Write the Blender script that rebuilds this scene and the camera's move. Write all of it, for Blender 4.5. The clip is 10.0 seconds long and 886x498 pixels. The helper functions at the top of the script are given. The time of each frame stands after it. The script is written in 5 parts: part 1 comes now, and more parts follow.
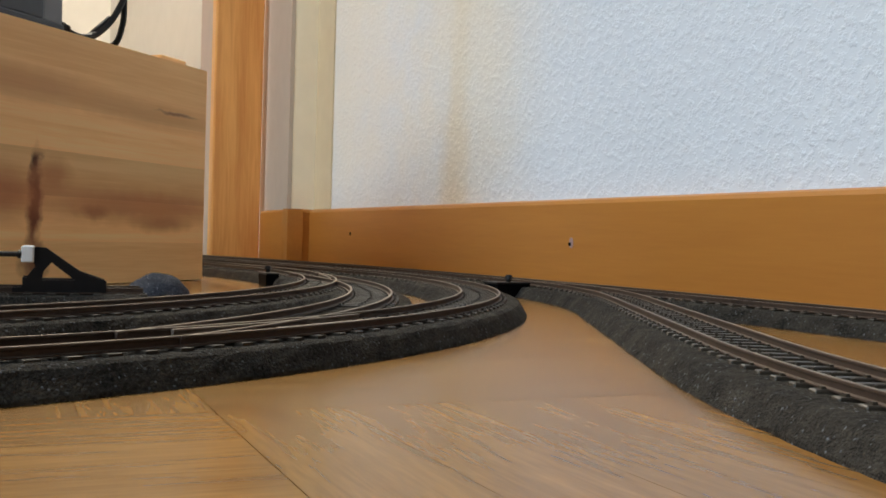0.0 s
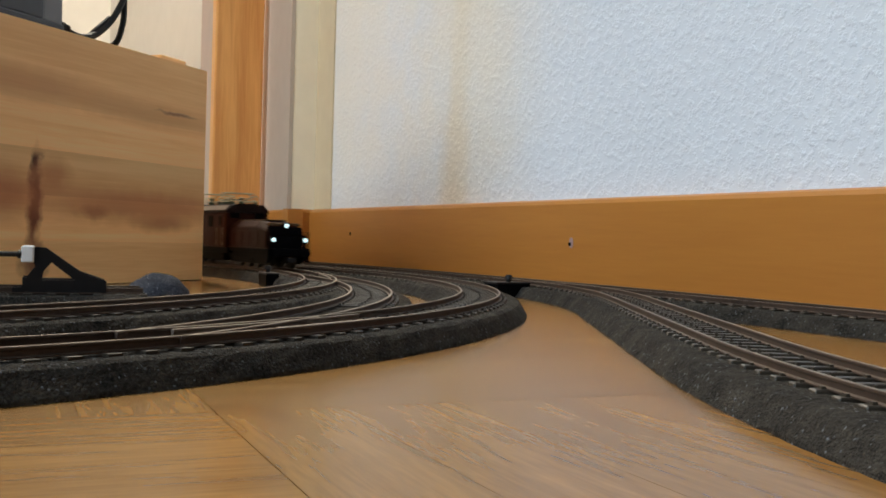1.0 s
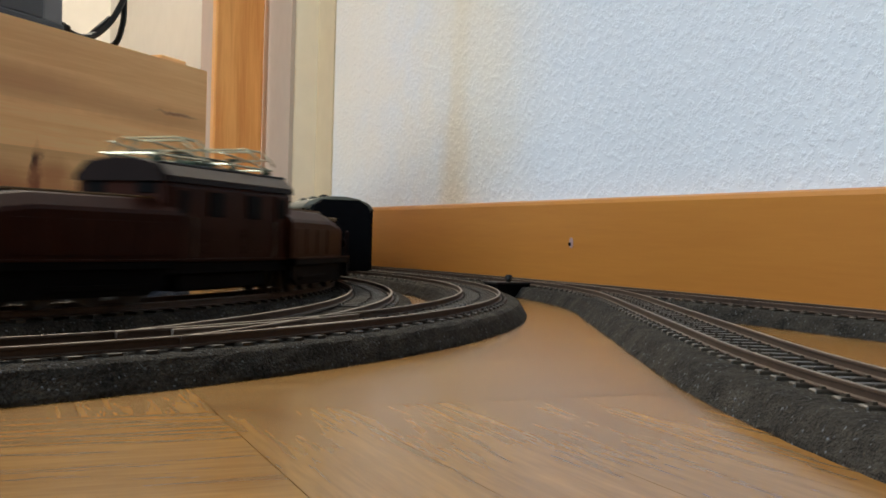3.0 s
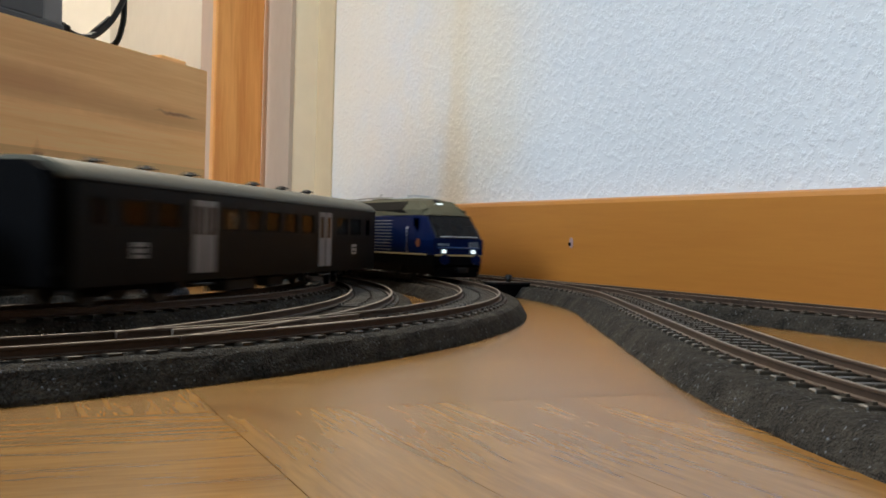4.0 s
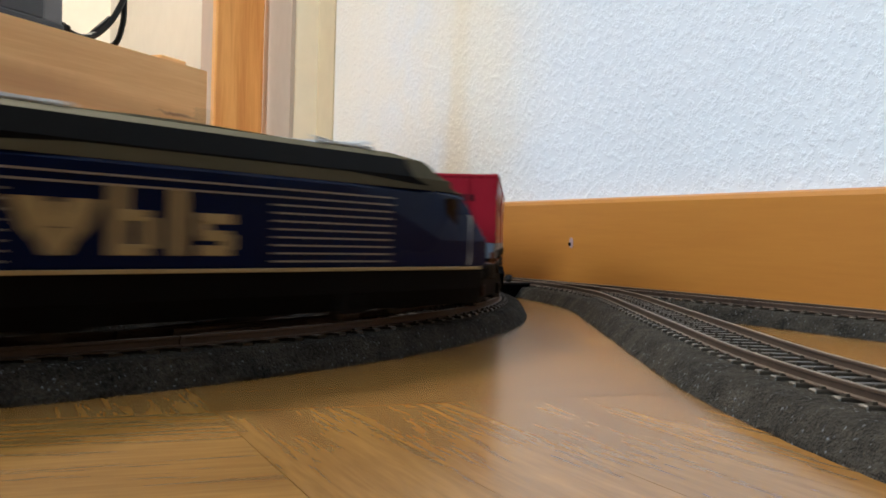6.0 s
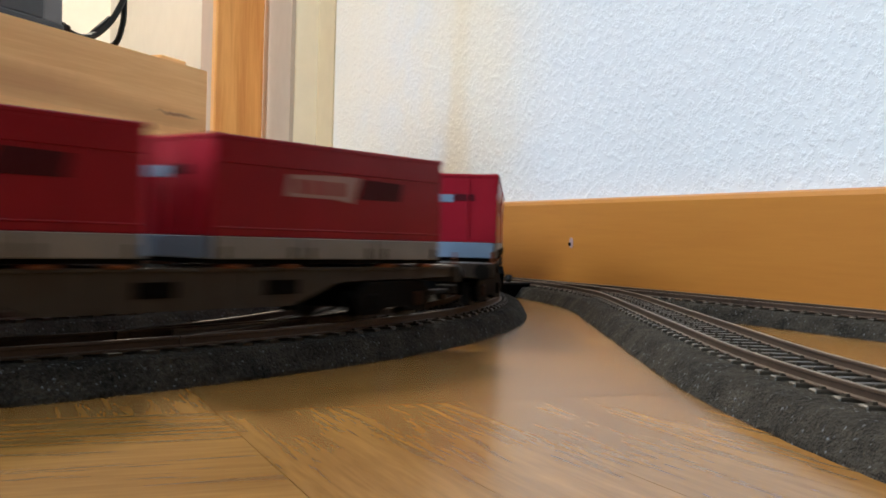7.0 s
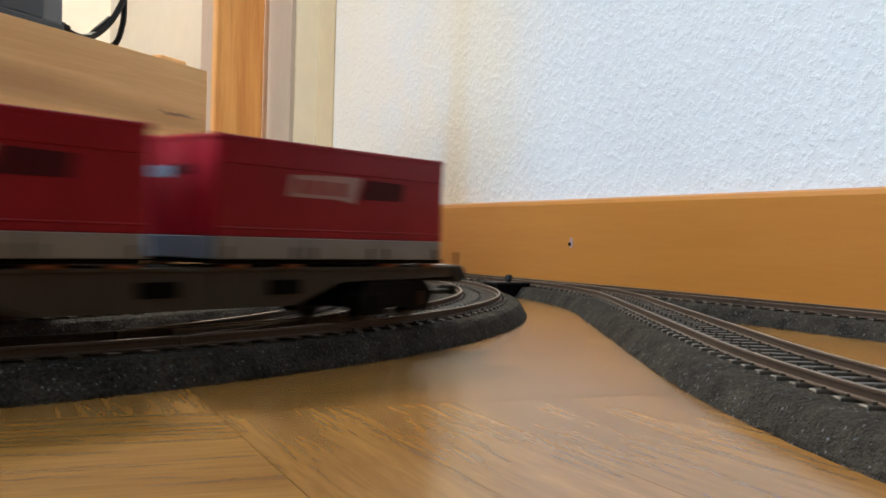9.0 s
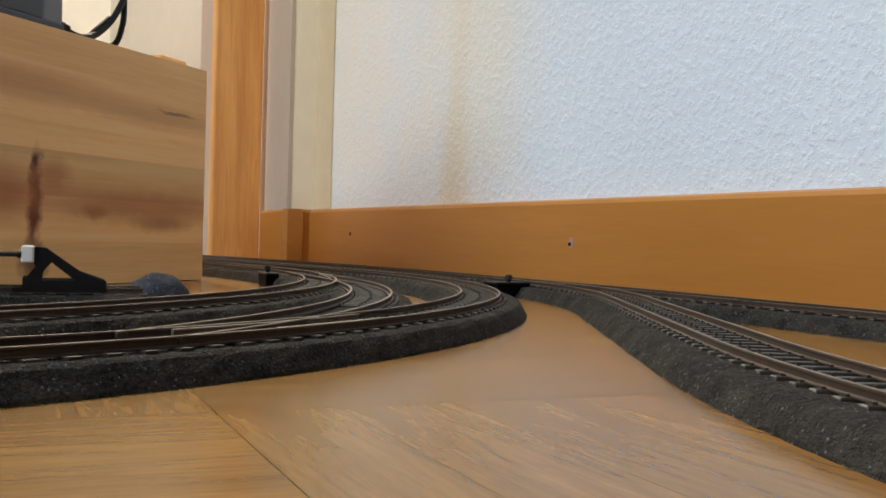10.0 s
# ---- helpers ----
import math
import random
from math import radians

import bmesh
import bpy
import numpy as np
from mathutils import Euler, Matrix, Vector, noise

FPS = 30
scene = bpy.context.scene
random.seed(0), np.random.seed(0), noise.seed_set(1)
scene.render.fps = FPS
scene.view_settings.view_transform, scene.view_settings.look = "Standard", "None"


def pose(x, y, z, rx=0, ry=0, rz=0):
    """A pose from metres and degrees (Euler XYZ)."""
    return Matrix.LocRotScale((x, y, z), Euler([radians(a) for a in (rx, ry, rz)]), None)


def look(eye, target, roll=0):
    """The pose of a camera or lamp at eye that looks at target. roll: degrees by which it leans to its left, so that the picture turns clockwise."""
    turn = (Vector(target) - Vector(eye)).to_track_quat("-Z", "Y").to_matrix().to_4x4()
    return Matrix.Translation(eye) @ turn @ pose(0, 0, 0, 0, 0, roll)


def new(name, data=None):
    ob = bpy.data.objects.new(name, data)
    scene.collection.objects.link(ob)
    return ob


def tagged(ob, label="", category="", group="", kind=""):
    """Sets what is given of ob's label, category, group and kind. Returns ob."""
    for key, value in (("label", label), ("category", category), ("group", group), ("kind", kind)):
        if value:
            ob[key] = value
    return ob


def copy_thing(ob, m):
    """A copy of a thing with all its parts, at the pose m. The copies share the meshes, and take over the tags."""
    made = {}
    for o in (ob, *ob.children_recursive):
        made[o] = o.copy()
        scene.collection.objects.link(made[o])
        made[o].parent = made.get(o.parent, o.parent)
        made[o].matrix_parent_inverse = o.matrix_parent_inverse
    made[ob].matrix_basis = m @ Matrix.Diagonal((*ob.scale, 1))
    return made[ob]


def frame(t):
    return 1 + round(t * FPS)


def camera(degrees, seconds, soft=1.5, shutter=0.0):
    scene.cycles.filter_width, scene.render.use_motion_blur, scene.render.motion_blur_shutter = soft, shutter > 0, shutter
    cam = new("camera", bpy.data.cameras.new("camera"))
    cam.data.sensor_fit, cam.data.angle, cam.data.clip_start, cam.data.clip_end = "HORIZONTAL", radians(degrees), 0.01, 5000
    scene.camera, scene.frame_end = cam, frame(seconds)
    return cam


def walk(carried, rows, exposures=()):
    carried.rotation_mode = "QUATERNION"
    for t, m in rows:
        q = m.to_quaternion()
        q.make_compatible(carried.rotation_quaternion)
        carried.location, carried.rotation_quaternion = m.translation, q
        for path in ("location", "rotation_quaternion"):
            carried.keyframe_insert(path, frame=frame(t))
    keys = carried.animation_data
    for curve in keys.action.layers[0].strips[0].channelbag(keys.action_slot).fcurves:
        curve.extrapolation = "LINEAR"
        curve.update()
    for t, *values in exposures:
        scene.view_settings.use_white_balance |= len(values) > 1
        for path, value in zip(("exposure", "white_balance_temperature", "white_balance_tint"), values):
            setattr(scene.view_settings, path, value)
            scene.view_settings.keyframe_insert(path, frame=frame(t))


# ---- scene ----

# Millimetre plan: the eye is over the origin, y runs away from it, x to its right.
U = 0.001
RAIL_TOP = 9.06      # rail head over the floor
EYE_Z = 30.43

cam = camera(47.07, 10.0, soft=1.7, shutter=0.75)
EYE = pose(0, 0, EYE_Z * U, 0, 0, 0)
VIEW = EYE @ pose(0, 0, 0, 90 - 0.464, 0, 0) @ pose(0, 0, 0, 0, 0, 1.581)
walk(cam, [(0.0, VIEW), (10.0, VIEW)], exposures=[(0.0, 0.0), (2.5, 0.02), (4.5, 0.13), (5.5, 0.27), (7.5, 0.37), (9.0, 0.32), (10.0, 0.04)])

# ---- light ----
WN = Vector((math.cos(0.486), math.sin(0.486), 0))      # out of the room through the long wall
WD = Vector((-WN.y, WN.x, 0))                           # along the long wall, away from the eye
WALL = 344.0                                            # baseboard face along WN
ROOM = 3300.0                                           # room width
SOUTH = -2600.0                                         # wall behind the eye, along WD

def plan(a, b, z=0.0):
    """A place from distances along WN and WD, in mm, as metres."""
    return (WN * a + WD * b + Vector((0, 0, z))) * U

world = bpy.data.worlds.new("world")
scene.world = world
world.use_nodes = True
sky = world.node_tree.nodes.new("ShaderNodeTexSky")
sky.sky_type = "NISHITA"
sky.sun_disc = False
sky.sun_elevation, sky.sun_rotation = radians(40), radians(60)
world.node_tree.links.new(sky.outputs[0], world.node_tree.nodes["Background"].inputs[0])
world.node_tree.nodes["Background"].inputs[1].default_value = 0.1

WIN_B, WIN_W, WIN_Z, WIN_H = -450.0, 1900.0, 850.0, 1400.0

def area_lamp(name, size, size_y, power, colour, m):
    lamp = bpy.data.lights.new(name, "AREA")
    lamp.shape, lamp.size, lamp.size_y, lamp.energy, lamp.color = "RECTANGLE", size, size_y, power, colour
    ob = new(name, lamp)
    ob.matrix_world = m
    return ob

w_at = plan(WALL - ROOM - 30, WIN_B, WIN_Z + WIN_H / 2)
area_lamp("window_daylight", WIN_W * U, WIN_H * U, 102.0, (0.68, 0.84, 0.98), look(w_at, w_at + WN))

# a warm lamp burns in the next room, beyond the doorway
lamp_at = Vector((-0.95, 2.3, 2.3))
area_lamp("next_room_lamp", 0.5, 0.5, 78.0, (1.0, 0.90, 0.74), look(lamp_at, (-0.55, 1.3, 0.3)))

# ---- materials ----
def mat(name, base, rough=0.5, metal=0.0, var=0.15, scale=400.0, bump=0.0, bump_scale=0.0, spec=0.5, alt=None, emit=None, strength=0.0, piece=0.0):
    """A surface with variation at two scales and fine relief; scales in waves per metre."""
    m = bpy.data.materials.new(name)
    m.use_nodes = True
    nt = m.node_tree
    N, L = nt.nodes, nt.links
    p = N["Principled BSDF"]
    p.inputs["Roughness"].default_value, p.inputs["Metallic"].default_value = rough, metal
    p.inputs["Specular IOR Level"].default_value = spec
    co = N.new("ShaderNodeTexCoord")
    n1 = N.new("ShaderNodeTexNoise"); n1.inputs["Scale"].default_value = scale; n1.inputs["Detail"].default_value = 6
    n2 = N.new("ShaderNodeTexNoise"); n2.inputs["Scale"].default_value = scale * 0.09; n2.inputs["Detail"].default_value = 3
    L.new(co.outputs["Object"], n1.inputs["Vector"]); L.new(co.outputs["Object"], n2.inputs["Vector"])
    ad = N.new("ShaderNodeMath"); ad.operation = "ADD"
    L.new(n1.outputs["Fac"], ad.inputs[0]); L.new(n2.outputs["Fac"], ad.inputs[1])
    rg = N.new("ShaderNodeMapRange"); rg.inputs[1].default_value, rg.inputs[2].default_value = 0.65, 1.35
    L.new(ad.outputs[0], rg.inputs[0])
    mx = N.new("ShaderNodeMix"); mx.data_type = "RGBA"
    b = Vector(base[:3])
    mx.inputs[6].default_value = (*(b * (1 - var)), 1)
    mx.inputs[7].default_value = (*(Vector(alt) if alt else b * (1 + var)), 1)
    L.new(rg.outputs[0], mx.inputs[0])
    out = mx.outputs[2]
    if piece:
        oi = N.new("ShaderNodeObjectInfo")
        pr = N.new("ShaderNodeMapRange"); pr.inputs[3].default_value, pr.inputs[4].default_value = 1 - piece, 1 + piece
        L.new(oi.outputs["Random"], pr.inputs[0])
        hs = N.new("ShaderNodeHueSaturation"); L.new(pr.outputs[0], hs.inputs["Value"]); L.new(out, hs.inputs["Color"])
        out = hs.outputs[0]
    L.new(out, p.inputs["Base Color"])
    rr = N.new("ShaderNodeMapRange"); rr.inputs[3].default_value, rr.inputs[4].default_value = max(0.02, rough - 0.08), min(1, rough + 0.08)
    L.new(n2.outputs["Fac"], rr.inputs[0]); L.new(rr.outputs[0], p.inputs["Roughness"])
    if bump:
        nb = N.new("ShaderNodeTexNoise"); nb.inputs["Scale"].default_value = bump_scale or scale; nb.inputs["Detail"].default_value = 4
        L.new(co.outputs["Object"], nb.inputs["Vector"])
        bp = N.new("ShaderNodeBump"); bp.inputs["Strength"].default_value = 0.8; bp.inputs["Distance"].default_value = bump
        L.new(nb.outputs["Fac"], bp.inputs["Height"]); L.new(bp.outputs[0], p.inputs["Normal"])
    if emit:
        p.inputs["Emission Color"].default_value = (*emit, 1); p.inputs["Emission Strength"].default_value = strength
    return m

def wood(name, light, dark, along, stretch=9.0, scale=60.0, rough=0.4, piece=0.0, per_axis=None, coat=0.0, rings=0.35, grain=0.35, relief=0.0002, spec=0.5):
    """Wood with long fibres along one object axis ('x', 'y' or 'z')."""
    m = bpy.data.materials.new(name)
    m.use_nodes = True
    nt = m.node_tree
    N, L = nt.nodes, nt.links
    p = N["Principled BSDF"]
    co = N.new("ShaderNodeTexCoord")
    oi = N.new("ShaderNodeObjectInfo")
    sh = N.new("ShaderNodeVectorMath"); sh.operation = "SCALE"; sh.inputs["Scale"].default_value = 3.0
    cb = N.new("ShaderNodeCombineXYZ")
    for k in range(3):
        L.new(oi.outputs["Random"], cb.inputs[k])
    L.new(cb.outputs[0], sh.inputs[0])
    ad = N.new("ShaderNodeVectorMath"); ad.operation = "ADD"
    L.new(co.outputs["Object"], ad.inputs[0]); L.new(sh.outputs[0], ad.inputs[1])
    mp = N.new("ShaderNodeMapping")
    mp.inputs["Scale"].default_value = [1.0 / stretch if a == along else 1.0 for a in "xyz"]
    L.new(ad.outputs[0], mp.inputs["Vector"])
    big = N.new("ShaderNodeTexNoise"); big.inputs["Scale"].default_value = scale; big.inputs["Detail"].default_value = 3; big.inputs["Distortion"].default_value = 0.6
    fine = N.new("ShaderNodeTexNoise"); fine.inputs["Scale"].default_value = scale * 14; fine.inputs["Detail"].default_value = 5
    wave = N.new("ShaderNodeTexNoise"); wave.inputs["Scale"].default_value = scale * 4; wave.inputs["Detail"].default_value = 2; wave.inputs["Distortion"].default_value = 1.2
    for nn in (big, fine, wave):
        L.new(mp.outputs[0], nn.inputs["Vector"])
    s1 = N.new("ShaderNodeMath"); s1.operation = "MULTIPLY_ADD"; s1.inputs[1].default_value = rings
    L.new(wave.outputs["Fac"], s1.inputs[0]); L.new(big.outputs["Fac"], s1.inputs[2])
    s2 = N.new("ShaderNodeMath"); s2.operation = "MULTIPLY_ADD"; s2.inputs[1].default_value = grain
    L.new(fine.outputs["Fac"], s2.inputs[0]); L.new(s1.outputs[0], s2.inputs[2])
    mid = 0.5 * (1 + grain + rings)
    rg = N.new("ShaderNodeMapRange"); rg.inputs[1].default_value, rg.inputs[2].default_value = mid - 0.27, mid + 0.27
    L.new(s2.outputs[0], rg.inputs[0])
    mx = N.new("ShaderNodeMix"); mx.data_type = "RGBA"
    mx.inputs[6].default_value, mx.inputs[7].default_value = (*light, 1), (*dark, 1)
    L.new(rg.outputs[0], mx.inputs[0])
    out = mx.outputs[2]
    if piece:
        pr = N.new("ShaderNodeMapRange"); pr.inputs[3].default_value, pr.inputs[4].default_value = 1 - piece, 1 + piece
        L.new(oi.outputs["Random"], pr.inputs[0])
        hs = N.new("ShaderNodeHueSaturation"); L.new(pr.outputs[0], hs.inputs["Value"]); L.new(out, hs.inputs["Color"])
        out = hs.outputs[0]
    L.new(out, p.inputs["Base Color"])
    p.inputs["Roughness"].default_value = rough
    if coat:
        p.inputs["Coat Weight"].default_value, p.inputs["Coat Roughness"].default_value = coat, 0.12
    bp = N.new("ShaderNodeBump"); bp.inputs["Strength"].default_value = 0.25; bp.inputs["Distance"].default_value = relief
    p.inputs["Specular IOR Level"].default_value = spec
    L.new(fine.outputs["Fac"], bp.inputs["Height"]); L.new(bp.outputs[0], p.inputs["Normal"])
    return m

def foam(name, dark, light, speck):
    """Granular foam: clumps, grains and sparse pale specks."""
    m = mat(name, dark, 0.95, 0, 0.5, 1100, 0, 0, 0.15, alt=light)
    nt = m.node_tree
    N, L = nt.nodes, nt.links
    p = N["Principled BSDF"]
    old = p.inputs["Base Color"].links[0].from_socket
    co = N.new("ShaderNodeTexCoord")
    v = N.new("ShaderNodeTexVoronoi"); v.inputs["Scale"].default_value = 2000
    L.new(co.outputs["Object"], v.inputs["Vector"])
    sp = N.new("ShaderNodeSeparateColor"); L.new(v.outputs["Color"], sp.inputs[0])
    mr = N.new("ShaderNodeMapRange"); mr.inputs[1].default_value, mr.inputs[2].default_value = 0.965, 1.0
    L.new(sp.outputs[0], mr.inputs[0])
    mx = N.new("ShaderNodeMix"); mx.data_type = "RGBA"; mx.inputs[7].default_value = (*speck, 1)
    L.new(mr.outputs[0], mx.inputs[0]); L.new(old, mx.inputs[6]); L.new(mx.outputs[2], p.inputs["Base Color"])
    n = N.new("ShaderNodeTexNoise"); n.inputs["Scale"].default_value = 420; n.inputs["Detail"].default_value = 5; n.inputs["Roughness"].default_value = 0.75
    L.new(co.outputs["Object"], n.inputs["Vector"])
    b1 = N.new("ShaderNodeBump"); b1.inputs["Strength"].default_value = 1.0; b1.inputs["Distance"].default_value = 0.0013
    b2 = N.new("ShaderNodeBump"); b2.inputs["Strength"].default_value = 0.9; b2.inputs["Distance"].default_value = 0.0007
    b2.invert = True
    L.new(n.outputs["Fac"], b1.inputs["Height"]); L.new(v.outputs["Distance"], b2.inputs["Height"])
    L.new(b1.outputs[0], b2.inputs["Normal"]); L.new(b2.outputs[0], p.inputs["Normal"])
    return m

M_FOAM = foam("grey_foam", (0.011, 0.0102, 0.0102), (0.072, 0.062, 0.050), (0.16, 0.165, 0.18))
M_SLEEPER = mat("sleeper_plastic", (0.030, 0.023, 0.016), 0.42, 0, 0.3, 500, 0.0001, 1500, spec=0.45, piece=0.25)
M_RAILSIDE = mat("rusty_rail_side", (0.060, 0.036, 0.024), 0.6, 0.3, 0.35, 300)
M_RAIL = mat("nickel_rail", (0.18, 0.15, 0.122), 0.5, 0.9, 0.3, 300)
M_BLACK = mat("black_plastic", (0.007, 0.007, 0.008), 0.5, 0, 0.25, 300, spec=0.25)
def plaster():
    """White woodchip paper: raised chips, an old brownish-yellow streak running down to the baseboard, and warm light
    painted over the far end.
    """
    m = mat("woodchip_wallpaper", (0.755, 0.78, 0.82), 0.9, 0, 0.03, 90, 0, 0, 0.15)
    nt = m.node_tree
    N, L = nt.nodes, nt.links
    p = N["Principled BSDF"]
    old = p.inputs["Base Color"].links[0].from_socket
    co = N.new("ShaderNodeTexCoord")
    n1 = N.new("ShaderNodeTexNoise"); n1.inputs["Scale"].default_value = 225; n1.inputs["Detail"].default_value = 3; n1.inputs["Roughness"].default_value = 0.6
    L.new(co.outputs["Object"], n1.inputs["Vector"])
    chip = N.new("ShaderNodeMapRange"); chip.interpolation_type = "SMOOTHSTEP"
    chip.inputs[1].default_value, chip.inputs[2].default_value = 0.42, 0.70
    L.new(n1.outputs["Fac"], chip.inputs[0])
    b1 = N.new("ShaderNodeBump"); b1.inputs["Strength"].default_value = 1.0; b1.inputs["Distance"].default_value = 0.00046
    L.new(chip.outputs[0], b1.inputs["Height"])
    n2 = N.new("ShaderNodeTexNoise"); n2.inputs["Scale"].default_value = 900; n2.inputs["Detail"].default_value = 3
    L.new(co.outputs["Object"], n2.inputs["Vector"])
    b2 = N.new("ShaderNodeBump"); b2.inputs["Strength"].default_value = 0.5; b2.inputs["Distance"].default_value = 0.00018
    L.new(n2.outputs["Fac"], b2.inputs["Height"]); L.new(b1.outputs[0], b2.inputs["Normal"]); L.new(b2.outputs[0], p.inputs["Normal"])
    out = old
    n3 = N.new("ShaderNodeTexNoise"); n3.inputs["Scale"].default_value = 24; n3.inputs["Detail"].default_value = 5
    L.new(co.outputs["Object"], n3.inputs["Vector"])
    # first two: the streak; the two broad ones paint the wall's warm light
    for dist, z, wide, high, col, amount in ((656, 70, 32, 110, (0.62, 0.43, 0.22), 0.55), (650, 180, 24, 190, (0.66, 0.55, 0.36), 0.42), (640, 200, 140, 300, (0.86, 0.745, 0.56), 0.65), (850, 230, 210, 450, (0.90, 0.80, 0.64), 0.75)):
        at = plan(WALL + 9, dist, z)
        size = (WN * 400 + WD * wide) * U
        d = N.new("ShaderNodeVectorMath"); d.operation = "SUBTRACT"; d.inputs[1].default_value = at
        L.new(co.outputs["Object"], d.inputs[0])
        dot = N.new("ShaderNodeVectorMath"); dot.operation = "DOT_PRODUCT"; dot.inputs[1].default_value = WD * (1000.0 / wide)
        L.new(d.outputs[0], dot.inputs[0])
        sz = N.new("ShaderNodeSeparateXYZ"); L.new(d.outputs[0], sz.inputs[0])
        up = N.new("ShaderNodeMath"); up.operation = "MULTIPLY"; up.inputs[1].default_value = 1000.0 / high; L.new(sz.outputs["Z"], up.inputs[0])
        cb = N.new("ShaderNodeCombineXYZ"); L.new(dot.outputs["Value"], cb.inputs[0]); L.new(up.outputs[0], cb.inputs[1])
        ln = N.new("ShaderNodeVectorMath"); ln.operation = "LENGTH"; L.new(cb.outputs[0], ln.inputs[0])
        ad = N.new("ShaderNodeMath"); ad.operation = "MULTIPLY_ADD"; ad.inputs[1].default_value = 0.7; L.new(n3.outputs["Fac"], ad.inputs[0]); L.new(ln.outputs["Value"], ad.inputs[2])
        mr = N.new("ShaderNodeMapRange"); mr.interpolation_type = "SMOOTHSTEP"
        mr.inputs[1].default_value, mr.inputs[2].default_value, mr.inputs[3].default_value, mr.inputs[4].default_value = 0.3, 1.4, amount, 0.0
        L.new(ad.outputs[0], mr.inputs[0])
        mx = N.new("ShaderNodeMix"); mx.data_type = "RGBA"; mx.inputs[7].default_value = (*col, 1)
        L.new(mr.outputs[0], mx.inputs[0]); L.new(out, mx.inputs[6])
        out = mx.outputs[2]
    L.new(out, p.inputs["Base Color"])
    return m

M_PLASTER = plaster()
# wall colour greyed to hold the shade of the niche beside the casing
M_NICHE = mat("shaded_wall_paint", (0.52, 0.42, 0.325), 0.85, 0, 0.05, 60, 0.0003, 300, 0.3)
M_CREAM = mat("cream_paint", (0.96, 0.80, 0.57), 0.8, 0, 0.05, 60, 0.0004, 300, 0.3)
# cream lightened to stand in for the light on the short wall
M_CREAM_LIT = mat("lit_cream_paint", (0.985, 0.87, 0.66), 0.8, 0, 0.04, 60, 0.0003, 300, 0.2)
# cream made yellower and darker: the corner's shade is in the colour
M_STRIP = mat("shaded_cream_paint", (0.66, 0.53, 0.34), 0.8, 0, 0.05, 60, 0.0003, 300, 0.2)
M_JAMB = mat("tan_paint", (0.60, 0.44, 0.33), 0.7, 0, 0.06, 60, 0.0002, 300, 0.3)
# made-up dark brown for unseen walls, so they throw little light back
M_DIMWALL = mat("unseen_dark_wall", (0.16, 0.125, 0.095), 0.9, 0, 0.08, 20)
M_CEIL = mat("white_paint", (0.78, 0.78, 0.76), 0.9, 0, 0.04, 20)
M_BASE = wood("baseboard_beech", (0.525, 0.208, 0.036), (0.435, 0.158, 0.026), "x", 16, 40, 0.40)
M_CASING = wood("door_casing_pine", (0.94, 0.47, 0.14), (0.76, 0.31, 0.078), "z", 20, 60, 0.42, rings=0.9)
M_FLOOR = wood("oak_parquet", (0.322, 0.163, 0.040), (0.190, 0.087, 0.019), "x", 11, 95, 0.235, piece=0.10, relief=0.0, spec=0.36, rings=0.7, grain=0.4)
M_JOINT = wood("oak_floor_base", (0.15, 0.07, 0.022), (0.10, 0.045, 0.013), "x", 9, 40, 0.5)
M_BOX = wood("beech_board", (0.97, 0.605, 0.265), (0.83, 0.45, 0.18), "x", 26, 70, 0.5, piece=0.12, spec=0.3, rings=0.5, grain=0.5)

# ---- mesh helpers ----
def part(name, bm, material, parent=None, label="", smooth=False):
    me = bpy.data.meshes.new(name)
    bmesh.ops.recalc_face_normals(bm, faces=bm.faces)
    bm.to_mesh(me)
    bm.free()
    for mm in (material if isinstance(material, (list, tuple)) else [material]):
        me.materials.append(mm)
    if smooth:
        for f in me.polygons:
            f.use_smooth = True
    ob = new(name, me)
    if parent is not None:
        ob.parent = parent
    if label:
        tagged(ob, label)
    return ob

def thing(name, label, category, group="", kind=""):
    return tagged(new(name), label, category, group, kind)

def add_box(bm, c, s, bevel=0.0, rz=0.0, ry=0.0, taper=1.0, seg=1):
    """A box of s mm about c mm; taper narrows its top."""
    r = bmesh.ops.create_cube(bm, size=1)
    vs = r["verts"]
    for v in vs:
        k = taper if v.co.z > 0 else 1.0
        v.co = Vector((v.co.x * s[0] * k, v.co.y * s[1] * k, v.co.z * s[2])) * U
    if bevel:
        es = list({e for v in vs for e in v.link_edges})
        g = bmesh.ops.bevel(bm, geom=es, offset=bevel * U, segments=seg, affect="EDGES", profile=0.5)
        vs = list({v for f in g["faces"] for v in f.verts} | {v for v in vs if v.is_valid})
    m = pose(c[0] * U, c[1] * U, c[2] * U, 0, ry, rz)
    bmesh.ops.transform(bm, matrix=m, verts=vs)
    return vs

def add_cyl(bm, c, r, h, axis="z", seg=16, r2=None):
    g = bmesh.ops.create_cone(bm, cap_ends=True, segments=seg, radius1=r * U, radius2=(r if r2 is None else r2) * U, depth=h * U)
    rot = {"z": (0, 0), "y": (-90, 0), "x": (0, 90)}[axis]
    bmesh.ops.transform(bm, matrix=pose(c[0] * U, c[1] * U, c[2] * U, rot[0], rot[1], 0), verts=g["verts"])
    return g["verts"]

